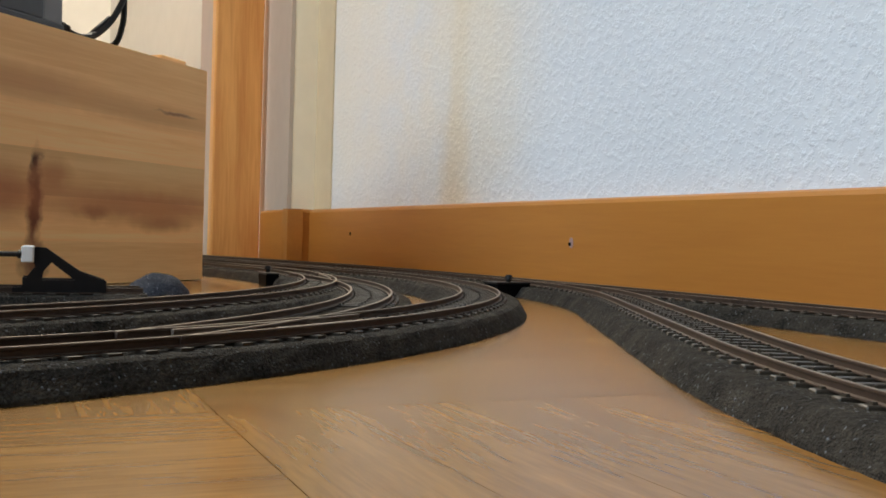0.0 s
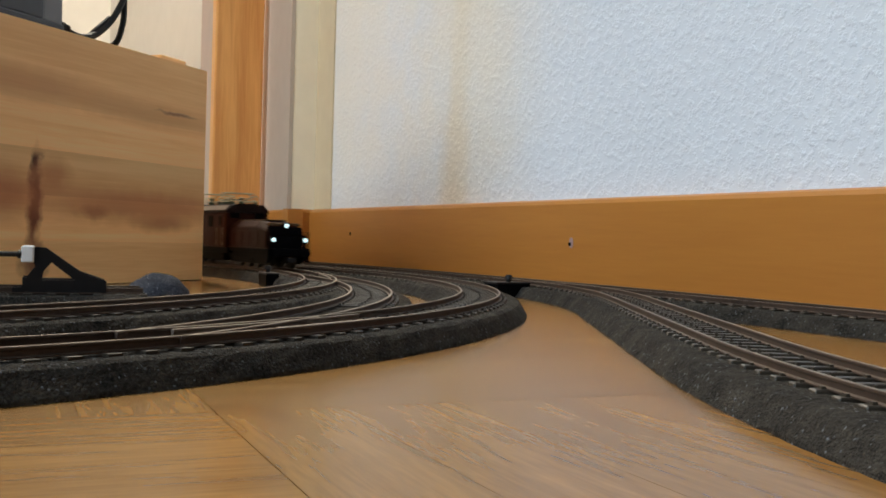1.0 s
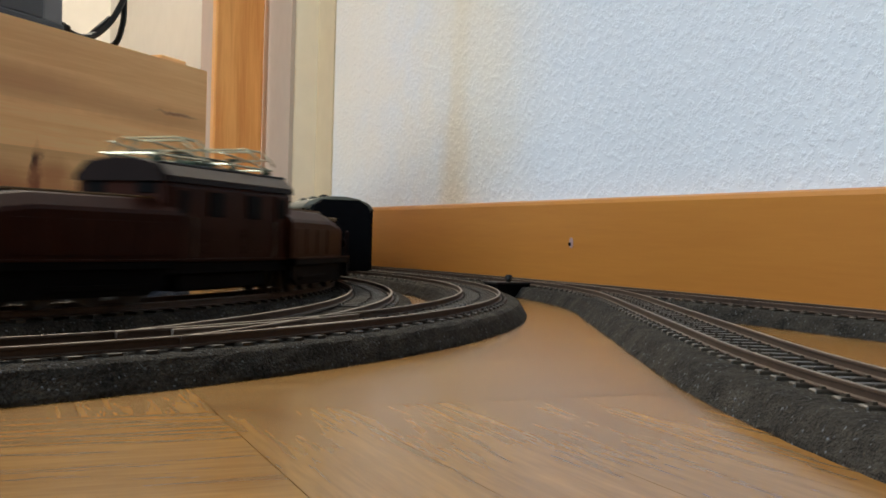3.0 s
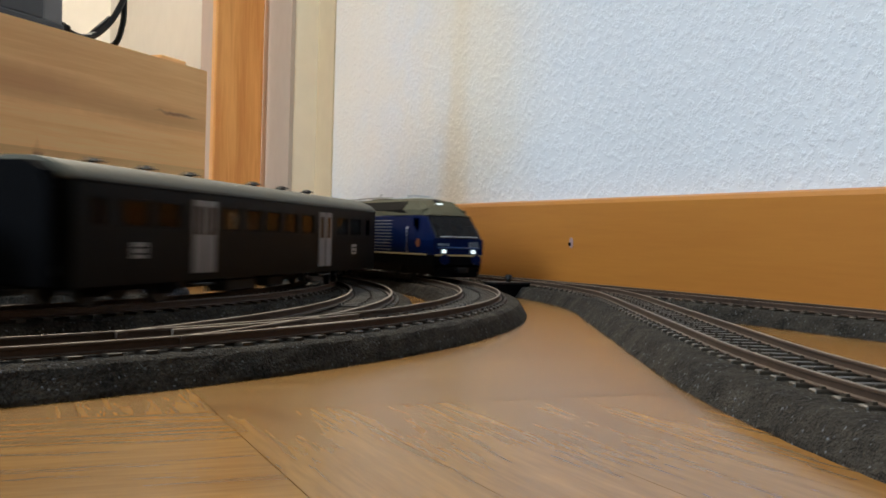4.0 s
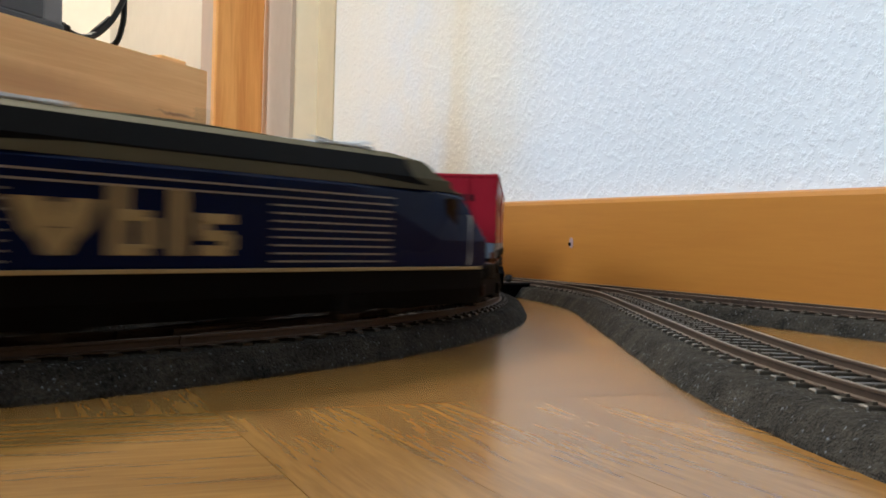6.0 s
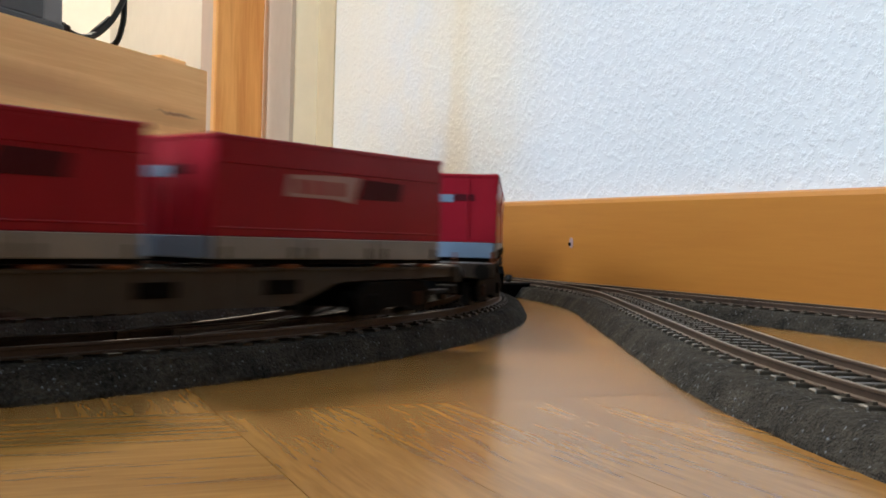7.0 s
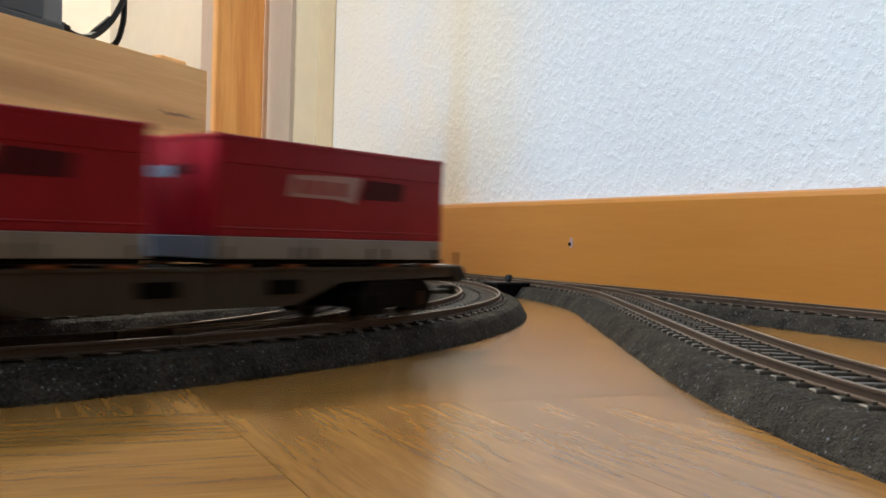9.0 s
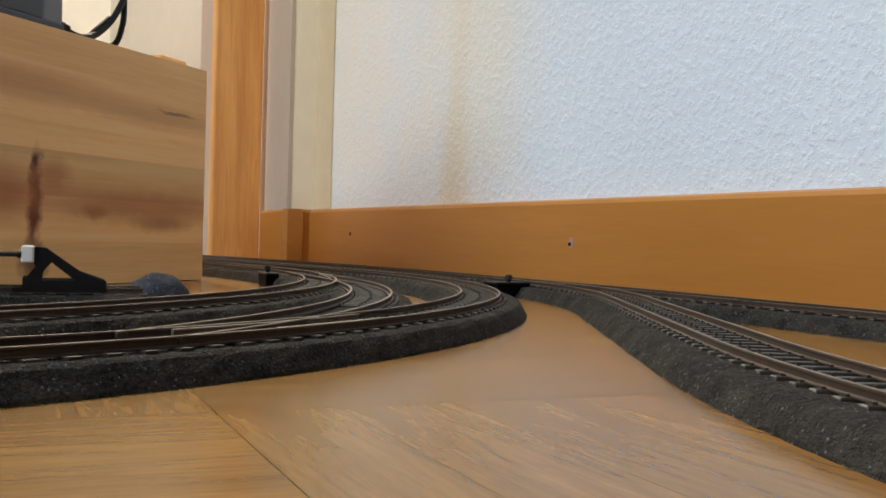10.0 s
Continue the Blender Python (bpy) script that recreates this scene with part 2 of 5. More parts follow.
def add_tube(bm, pts, r, seg=6):
    """A round bar along points in mm."""
    rings = []
    P = [Vector(q) * U for q in pts]
    for i, q in enumerate(P):
        d = (P[min(i + 1, len(P) - 1)] - P[max(i - 1, 0)]).normalized()
        side = d.cross(Vector((0, 0, 1)))
        if side.length < 1e-3:
            side = d.cross(Vector((1, 0, 0)))
        side.normalize()
        up = side.cross(d)
        rings.append([bm.verts.new(q + (side * math.cos(2 * math.pi * k / seg) + up * math.sin(2 * math.pi * k / seg)) * r * U) for k in range(seg)])
    for a, b in zip(rings, rings[1:]):
        for k in range(seg):
            bm.faces.new((a[k], a[(k + 1) % seg], b[(k + 1) % seg], b[k]))
    bm.faces.new(rings[0][::-1]); bm.faces.new(rings[-1])

def add_loft(bm, rows, caps=True, closed=True):
    """A skin through rows of points in mm, all with the same count."""
    R = [[bm.verts.new(Vector(q) * U) for q in row] for row in rows]
    n = len(R[0])
    for a, b in zip(R, R[1:]):
        for k in range(n if closed else n - 1):
            bm.faces.new((a[k], a[(k + 1) % n], b[(k + 1) % n], b[k]))
    if caps:
        bm.faces.new(R[0][::-1]); bm.faces.new(R[-1])

# ---- track plan ----
HEAD_N = (0.8335, 0.5525)

def loop_path(c, r):
    """Straight from the doorway, round c to the right, then straight on; s = 0 where the arc begins."""
    a0 = math.atan2(HEAD_N[1], HEAD_N[0])
    length = r * (a0 + math.pi / 2)
    p0 = (c[0] + r * HEAD_N[0], c[1] + r * HEAD_N[1])

    def at(s):
        if s < 0:
            return p0[0] + HEAD_N[1] * s, p0[1] - HEAD_N[0] * s
        if s < length:
            a = a0 - s / r
            return c[0] + r * math.cos(a), c[1] + r * math.sin(a)
        return c[0] - (s - length), c[1] - r
    return at

def run_path(x, y, heading, legs):
    """A path of legs (length, turn in degrees, left positive) from a place and heading in degrees."""
    starts, s = [], 0.0
    for length, turn in legs:
        starts.append((s, x, y, heading, length, turn))
        x, y, heading = leg_end(x, y, heading, length, turn)
        s += length

    def at(q):
        for s0, x0, y0, h0, length, turn in reversed(starts):
            if q >= s0 or s0 == 0:
                return leg_end(x0, y0, h0, q - s0, turn * (q - s0) / length)[:2]
    return at, s

def leg_end(x, y, h, length, turn):
    if abs(turn) < 1e-6:
        return x + length * math.cos(radians(h)), y + length * math.sin(radians(h)), h
    r = length / radians(turn)
    return (x + r * (math.sin(radians(h + turn)) - math.sin(radians(h))),
            y - r * (math.cos(radians(h + turn)) - math.cos(radians(h))), h + turn)

path_inner = loop_path((-467.6, 481.3), 407.0)
path_outer = loop_path((-373.4, 451.5), 390.2)

def frames_along(at, s0, s1, step):
    n = max(2, int(round((s1 - s0) / step)))
    out = []
    for i in range(n + 1):
        s = s0 + (s1 - s0) * i / n
        a, b = at(s - 0.5), at(s + 0.5)
        d = Vector((b[0] - a[0], b[1] - a[1], 0)).normalized()
        p = at(s)
        out.append((Vector((p[0], p[1], 0)), d, Vector((-d.y, d.x, 0)), s))
    return out

def sweep(at, s0, s1, step, profile, name, material, parent, label="", jitter=0.0, smooth=False):
    """A profile of (across, up) in mm drawn along a path."""
    rng = random.Random(7)
    bm = bmesh.new()
    rows = []
    for p, d, side, s in frames_along(at, s0, s1, step):
        rows.append([p + side * (a + rng.uniform(-jitter, jitter)) + Vector((0, 0, max(0.0, z + rng.uniform(-jitter, jitter) * (z > 0.2)))) for a, z in profile])
    add_loft(bm, rows)
    return part(name, bm, material, parent, label, smooth)

BED_SIDE = [(19.8, 0.0), (19.5, 0.9), (18.4, 2.6), (17.2, 4.4), (16.2, 5.6), (14.8, 6.15), (12.0, 6.2), (8.0, 6.2)]
BED = [(-a, z) for a, z in BED_SIDE] + [(0.0, 6.2)] + [(a, z) for a, z in reversed(BED_SIDE)]
def rail_profile(o):
    return [(o - 1.0, 6.75), (o - 1.0, 7.05), (o - 0.3, 7.3), (o - 0.3, 8.3), (o - 0.52, 8.5), (o - 0.5, RAIL_TOP - 0.1), (o - 0.35, RAIL_TOP),
            (o + 0.35, RAIL_TOP), (o + 0.5, RAIL_TOP - 0.1), (o + 0.52, 8.5), (o + 0.3, 8.3), (o + 0.3, 7.3), (o + 1.0, 7.05), (o + 1.0, 6.75)]

def sleeper_mesh():
    bm = bmesh.new()
    add_box(bm, (0, 0, 5.9), (3.1, 23.6, 1.9), 0.22, taper=0.97)
    for o in (-8.25, 8.25):
        for k in (-1.45, 1.45):
            add_box(bm, (0, o + k, 7.0), (1.6, 0.9, 0.7), taper=0.8)
    add_box(bm, (0, 0, 7.2), (1.0, 0.9, 0.9), taper=0.7)
    me = bpy.data.meshes.new("sleeper")
    bm.to_mesh(me); bm.free()
    me.materials.append(M_SLEEPER)
    return me

SLEEPER = sleeper_mesh()
PITCH = 8.2

def track(at, s0, s1, near, label, widen=1.0, low=0.0, skip=False, bed=None):
    """A track: foam bed, two rails and its sleepers; near: the stretch whose sleepers are single parts."""
    t = thing("model_railway_track", label, "model track", "model railway tracks")
    sweep(at, s0, s1, 4.0, [(a * widen, z - low if z > 1 else z) for a, z in BED], "foam_roadbed", bed or M_FOAM, t, "granular dark grey foam roadbed", 0.22)
    for o in (-8.25, 8.25):
        rail = sweep(at, s0, s1, 5.0, rail_profile(o), "rail", M_RAILSIDE, t, "rust-brown rail with a bright worn head")
        sweep(at, s0, s1, 5.0, [(o - 0.46, RAIL_TOP - 0.16), (o - 0.34, RAIL_TOP + 0.04), (o + 0.34, RAIL_TOP + 0.04), (o + 0.46, RAIL_TOP - 0.16)], "rail_head", M_RAIL, rail, "bright worn rail head")
    far = bmesh.new()
    for p, d, side, s in frames_along(at, s0, s1, PITCH):
        m = Matrix.Translation(p * U) @ Matrix.Rotation(math.atan2(d.y, d.x), 4, "Z")
        if near[0] <= s <= near[1]:
            ob = new("sleeper", SLEEPER)
            ob.parent, ob.matrix_basis = t, m
        elif not skip:
            vs = add_box(far, (0, 0, 5.9), (3.1, 23.6, 1.9))
            bmesh.ops.transform(far, matrix=m, verts=vs)
    if far.verts:
        tagged(part("distant_sleeper_row", far, M_SLEEPER, t), kind="stuff")
    else:
        far.free()
    return t

# ---- setting ----
def quad_wall(name, corners, z0, z1, thick, material, outward):
    """An upright wall from plan corner to plan corner (mm) with its thickness away from the room."""
    a, b = (Vector((*c, 0)) for c in corners)
    o = Vector((*outward, 0)).normalized() * thick
    bm = bmesh.new()
    add_loft(bm, [[a + Vector((0, 0, z0)), b + Vector((0, 0, z0)), b + Vector((0, 0, z1)), a + Vector((0, 0, z1))],
                  [a + o + Vector((0, 0, z0)), b + o + Vector((0, 0, z0)), b + o + Vector((0, 0, z1)), a + o + Vector((0, 0, z1))]])
    return tagged(part(name, bm, material), kind="structure")

def setting():
    f = bmesh.new()
    add_box(f, (-1000, 400, -10), (9000, 9000, 19.0))
    tagged(part("floor", f, M_JOINT), "glossy oak mosaic parquet floor of short strips", kind="structure")
    wn, wd = Vector((WN.x, WN.y)), Vector((WD.x, WD.y))
    corner_b = wd.dot(Vector((-130, 982)))
    face = WALL + 9
    # unseen stretch of the white wall, darkened to keep its bounce off the trains
    quad_wall("wall_south_east", (wn * face + wd * SOUTH, wn * face + wd * 140), 0, 2500, 120, M_DIMWALL, wn)
    wall = quad_wall("wall_east", (wn * face + wd * 140, wn * face + wd * (corner_b + 9)), 0, 2500, 120, M_PLASTER, wn)
    tagged(wall, "white woodchip-papered wall with a faint yellowed streak")
    a, b = Vector((-149, 972)), Vector((-197, 1090))
    back = Vector((0.926, 0.377))
    inner = Vector((-151.5, 980.4))
    tagged(quad_wall("wall_north", (inner + wn * 1.5, wn * 720 + wd * (corner_b + 6)), 0, 2500, 4, M_CREAM_LIT, wd), "cream painted short wall return beside the door")
    tagged(quad_wall("wall_return", (inner, b + back * 6 + (b - a).normalized() * 30), 0, 2500, 4, M_NICHE, back), "wall return beside the door casing, its shade painted in grey")
    # rest of the room, out of view; its dark walls hold back bounced light
    quad_wall("wall_south", (wn * (face + 120) + wd * SOUTH, wn * (face - ROOM) + wd * SOUTH), 0, 2500, 120, M_DIMWALL, -wd)
    lo, hi = WIN_B - WIN_W / 2, WIN_B + WIN_W / 2
    wx = wn * (WALL - ROOM)
    for nm, b0, b1, z0, z1 in (("wall_west", SOUTH - 120, lo, 0, 2500), ("wall_west", hi, 3600, 0, 2500), ("wall_west", lo, hi, 0, WIN_Z), ("wall_west", lo, hi, WIN_Z + WIN_H, 2500)):
        quad_wall(nm, (wx + wd * b0, wx + wd * b1), z0, z1, 120, M_DIMWALL, -wn)
    quad_wall("wall_far_room", (wn * 600 + wd * 3600, wn * (WALL - ROOM - 120) + wd * 3600), 0, 2500, 120, M_CEIL, wd)
    quad_wall("wall_far_room_east", (wn * 600 + wd * (corner_b + 8), wn * 600 + wd * 3720), 0, 2500, 120, M_CEIL, wn)
    c = bmesh.new()
    add_box(c, (-1000, 400, 2560), (9000, 9000, 120))
    tagged(part("ceiling", c, M_CEIL), "plain white ceiling", kind="structure")
    # door casing upright and the header wall over the doorway
    d = bmesh.new()
    ang = math.degrees(math.atan2(-0.466, -0.885))
    mid = (Vector((-197, 1090)) + Vector((-243.6, 1065.5))) / 2
    add_box(d, (0, 0, 1030), (52.5, 16, 2060), 2.0, seg=2)
    ob = tagged(part("door_casing", d, M_CASING), "varnished orange pine door casing upright", kind="structure")
    ob.matrix_world = pose((mid.x + WD.x * 8) * U, (mid.y + WD.y * 8) * U, 0, 0, 0, ang)
    # thin sheet added in the corner to carry its painted shade
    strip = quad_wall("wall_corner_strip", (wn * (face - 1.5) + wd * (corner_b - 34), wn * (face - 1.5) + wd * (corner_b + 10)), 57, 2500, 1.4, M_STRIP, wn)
    tagged(strip, "narrow cream strip in the wall corner, shade painted into it")
    j = bmesh.new()
    add_box(j, (0, 0, 1030), (11, 60, 2060), 1.0)
    ob = tagged(part("door_jamb", j, M_JAMB), "pale painted door jamb behind the pine casing", kind="structure")
    ob.matrix_world = pose(-0.2555, 1.105, 0, 0, 0, math.degrees(math.atan2(-0.466, -0.885)))
    # partition between the rooms: header over the doorway, wall beyond it
    p0, p1 = Vector((-243.6, 1065.5)) + wd * 20, Vector((-243.6, 1065.5)) + wd * 20 - wn * 900
    quad_wall("wall_partition", (p1, p1 - wn * 1890), 0, 2500, 100, M_CREAM, wd)
    quad_wall("wall_over_door", (p0 + wn * 60, p1), 2060, 2500, 100, M_CREAM, wd)
    # baseboards
    def board(name, length, m, label):
        bm = bmesh.new()
        prof = [(0, 0), (0, 53.5), (1.0, 55.6), (3.0, 56.6), (13, 56.6), (15, 55.0), (15, 0)]
        add_loft(bm, [[(x, y, z) for y, z in prof] for x in (0, length)])
        ob = tagged(part(name, bm, M_BASE), label, kind="structure")
        ob.matrix_world = m
    ang = math.degrees(math.atan2(-WD.y, -WD.x))
    s = wn * WALL + wd * corner_b
    L = corner_b - SOUTH - 10
    # the board runs towards the eye, its face to the room
    board("baseboard", L, pose((s.x) * U, (s.y) * U, 0.0005, 0, 0, ang), "orange-brown varnished wooden baseboard along the wall")
    board("baseboard_short", 27, pose(-149.3 * U, 972 * U, 0.0005, 0, 0, math.degrees(math.atan2(0.466, 0.885))), "short orange-brown baseboard piece at the corner")
    dd = b - a
    board("baseboard_return", dd.length, pose(b.x * U, b.y * U, 0.0005, 0, 0, math.degrees(math.atan2(-dd.y, -dd.x))), "shaded brown baseboard in the niche beside the casing")

setting()

def parquet():
    """Mosaic parquet: squares of five strips, turned by turns."""
    fl = bpy.data.objects["floor"]
    us = Vector((0.92, 0.39, 0)).normalized()
    vs_ = Vector((us.y, -us.x, 0))
    S, n = 110.0, 5
    w = S / n
    bm = bmesh.new()
    add_box(bm, (0, 0, -3.99), (S - 0.30, w - 0.09, 8.0))
    me = bpy.data.meshes.new("parquet_strip"); bm.to_mesh(me); bm.free()
    me.materials.append(M_FLOOR)
    rest = bmesh.new()
    u0, v0 = 32.7, -175.3
    ang_u = math.atan2(us.y, us.x)
    for i in range(-8, 8):
        for j in range(-14, 5):
            cu, cv = u0 + (i + 0.5) * S, v0 + (j + 0.5) * S
            p = us * cu + vs_ * cv
            if p.y < -350 or abs(p.x) > 900 or WN.dot(p) > WALL + 60:
                continue
            along_v = (i + j) % 2 == 0
            near = -330 < p.x < 260 and 60 < p.y < 640
            for k in range(n):
                o = (k + 0.5) * w - S / 2
                q = p + (us if along_v else vs_) * o
                m = Matrix.Translation(q * U) @ Matrix.Rotation(ang_u + (math.pi / 2 if along_v else 0), 4, "Z")
                if near:
                    ob = new("parquet_strip", me)
                    ob.parent, ob.matrix_basis = fl, m
                else:
                    g = add_box(rest, (0, 0, -3.99), (S - 0.30, w - 0.09, 8.0))
                    bmesh.ops.transform(rest, matrix=m, verts=g)
    tagged(part("far_parquet", rest, M_FLOOR, fl), kind="stuff")

# ---- train materials ----
M_BLUE = mat("blue_lacquer", (0.0025, 0.0085, 0.044), 0.28, 0, 0.12, 120, spec=0.045)
M_ROOFGREY = mat("warm_grey_roof", (0.10, 0.092, 0.060), 0.7, 0, 0.15, 150, spec=0.03)
M_DARKFRAME = mat("dark_grey_frame", (0.0045, 0.004, 0.004), 0.6, 0, 0.3, 300, spec=0.04)
M_DIMPRINT = mat("dull_blue_grey_print", (0.22, 0.28, 0.34), 0.5, 0, 0.1, 300)
M_LOUVRE = mat("dull_silver_louvre", (0.27, 0.25, 0.23), 0.5, 0, 0.1, 300)
# body blue brightened to paint daylight reflected off the nose
M_GLINT = mat("blue_daylight_glint", (0.008, 0.045, 0.16), 0.3, 0, 0.1, 200)
M_BLACKFRONT = mat("black_front", (0.003, 0.003, 0.0035), 0.6, 0, 0.2, 200, spec=0.04)
M_GOLD = mat("pale_gold_print", (0.42, 0.32, 0.15), 0.5, 0, 0.1, 300)
M_SILVER = mat("silver_print", (0.60, 0.60, 0.60), 0.4, 0, 0.08, 300)
M_WHITE = mat("white_print", (0.75, 0.75, 0.74), 0.5, 0, 0.05, 300)
M_BROWN = mat("red_brown_lacquer", (0.030, 0.0085, 0.0045), 0.45, 0, 0.25, 140, spec=0.05)
M_BRASS = mat("brass_wire", (0.55, 0.48, 0.32), 0.3, 0.9, 0.2, 300)
M_GREENBODY = mat("dark_green_lacquer", (0.0032, 0.0037, 0.0036), 0.4, 0, 0.2, 140, spec=0.05)
M_COACHROOF = mat("olive_grey_coach_roof", (0.085, 0.082, 0.060), 0.65, 0, 0.1, 120)
M_COACHROOF_L = mat("light_coach_roof", (0.44, 0.43, 0.37), 0.6, 0, 0.08, 120)
M_DOOR = mat("silver_coach_door", (0.21, 0.21, 0.215), 0.4, 0.2, 0.1, 200)
M_SEAT = mat("brown_seat_plastic", (0.22, 0.085, 0.04), 0.6, 0, 0.2, 200)
M_RED = mat("red_container", (0.31, 0.013, 0.027), 0.30, 0, 0.14, 90, spec=0.16)
M_DARKRED = mat("dark_red_print", (0.070, 0.010, 0.015), 0.5, 0, 0.1, 200, spec=0.08)
M_BOARD = mat("light_grey_dropside", (0.25, 0.24, 0.235), 0.5, 0, 0.15, 150)
# grey of the container ends, tinted with the window's blue daylight
M_ENDBOARD = mat("daylit_blue_grey", (0.17, 0.25, 0.36), 0.5, 0, 0.1, 150)
M_SILL = mat("weathered_grey_frame", (0.098, 0.088, 0.074), 0.6, 0, 0.35, 180, alt=(0.05, 0.034, 0.024), spec=0.2)
M_RUST = mat("rust_orange_fitting", (0.24, 0.07, 0.018), 0.6, 0, 0.2, 300)
M_AXLEBOX = mat("dull_brown_axle_box", (0.03, 0.012, 0.006), 0.6, 0, 0.25, 300, spec=0.1)
M_WHEEL = mat("dark_steel_wheel", (0.012, 0.011, 0.010), 0.5, 0.2, 0.3, 300)
M_LAMP = mat("lit_headlight", (0.9, 0.95, 0.95), 0.3, 0, 0.02, 100, emit=(0.80, 0.95, 1.0), strength=1.5)
M_LAMP2 = mat("lit_lantern", (0.9, 0.95, 0.95), 0.3, 0, 0.02, 100, emit=(0.66, 0.95, 1.0), strength=1.7)
M_DARKGLASS = mat("dark_window_glass", (0.006, 0.005, 0.005), 0.10, 0, 0.2, 200, spec=0.10)
M_BULB = mat("dark_lens", (0.3, 0.02, 0.02), 0.3, 0, 0.1, 100)
M_RUBBER = mat("black_rubber", (0.0035, 0.0036, 0.0045), 0.7, 0, 0.2, 200, spec=0.04)
M_DEVICE = mat("dark_grey_casing", (0.07, 0.072, 0.08), 0.5, 0, 0.12, 150, 0.0001, 900)
M_DEVICE_L = mat("mid_grey_casing", (0.19, 0.195, 0.21), 0.5, 0, 0.1, 150)
M_BLUEFOAM = foam("blue_grey_foam", (0.050, 0.055, 0.072), (0.095, 0.10, 0.125), (0.25, 0.26, 0.28))

def glass(name, tint, rough=0.02):
    m = bpy.data.materials.new(name)
    m.use_nodes = True
    p = m.node_tree.nodes["Principled BSDF"]
    p.inputs["Base Color"].default_value = (*tint, 1)
    p.inputs["Roughness"].default_value, p.inputs["Transmission Weight"].default_value, p.inputs["IOR"].default_value = rough, 1.0, 1.45
    return m

M_GLASS = glass("window_glass", (0.72, 0.70, 0.68), 0.0)
M_GLASS.node_tree.nodes["Principled BSDF"].inputs["IOR"].default_value = 1.12
M_TINTED = glass("windscreen_glass", (0.03, 0.028, 0.026))
M_TINTED.node_tree.nodes["Principled BSDF"].inputs["IOR"].default_value = 1.2

def mirror_rows(rows):
    return rows + [(x, -y, z) for x, y, z in reversed(rows)]

def add_poly(bm, pts, y0, y1):
    """A plate of outline pts (x, z) from y0 to y1, in mm."""
    add_loft(bm, [[(x, y0, z) for x, z in pts], [(x, y1, z) for x, z in pts]])

def wheel_mesh(r):
    bm = bmesh.new()
    add_cyl(bm, (0, 0, 0), r, 2.4, "y", 20)
    add_cyl(bm, (0, 0, 0), r * 0.45, 3.0, "y", 10)
    me = bpy.data.meshes.new("wheel"); bm.to_mesh(me); bm.free()
    me.materials.append(M_WHEEL)
    return me

WHEEL_S, WHEEL_L = wheel_mesh(5.2), wheel_mesh(7.2)

def wheels(parent, xs, me, r):
    for x in xs:
        for y in (-8.0, 8.0):
            w = new("wheel", me)
            w.parent, w.matrix_basis = parent, pose(x * U, y * U, r * U)

def buffers(parent, x, z, y=10.5, r=2.6, length=5.0, material=None):
    for yy in (-y, y):
        bm = bmesh.new()
        d = 1 if x > 0 else -1
        add_cyl(bm, (x + d * length / 2, yy, z), r * 0.55, length, "x", 12)
        add_cyl(bm, (x + d * length, yy, z), r, 0.9, "x", 16)
        part("buffer", bm, material or M_BLACK, parent)

def coupling(parent, x, z=6.5, extra=0.0):
    bm = bmesh.new()
    d = 1 if x > 0 else -1
    add_box(bm, (x + d * (3 + extra / 2), 0, z), (7 + extra, 3.2, 1.4), 0.3)
    add_box(bm, (x + d * (6 + extra), 0, z + 0.6), (1.4, 6.5, 3.0), 0.4)
    part("coupling", bm, M_BLACK, parent)

def lettering(parent, text, size, m, material, name):
    """Raised print from the built-in font."""
    cu = bpy.data.curves.new(name, "FONT")
    cu.body, cu.size, cu.extrude, cu.align_x, cu.align_y = text, size * U, 0.00004, "CENTER", "CENTER"
    tmp = new("tmp_text", cu)
    bpy.context.view_layer.update()
    me = bpy.data.meshes.new_from_object(tmp)
    bpy.data.objects.remove(tmp)
    me.materials.clear(); me.materials.append(material)
    ob = new(name, me)
    ob.parent, ob.matrix_basis = parent, m
    return ob

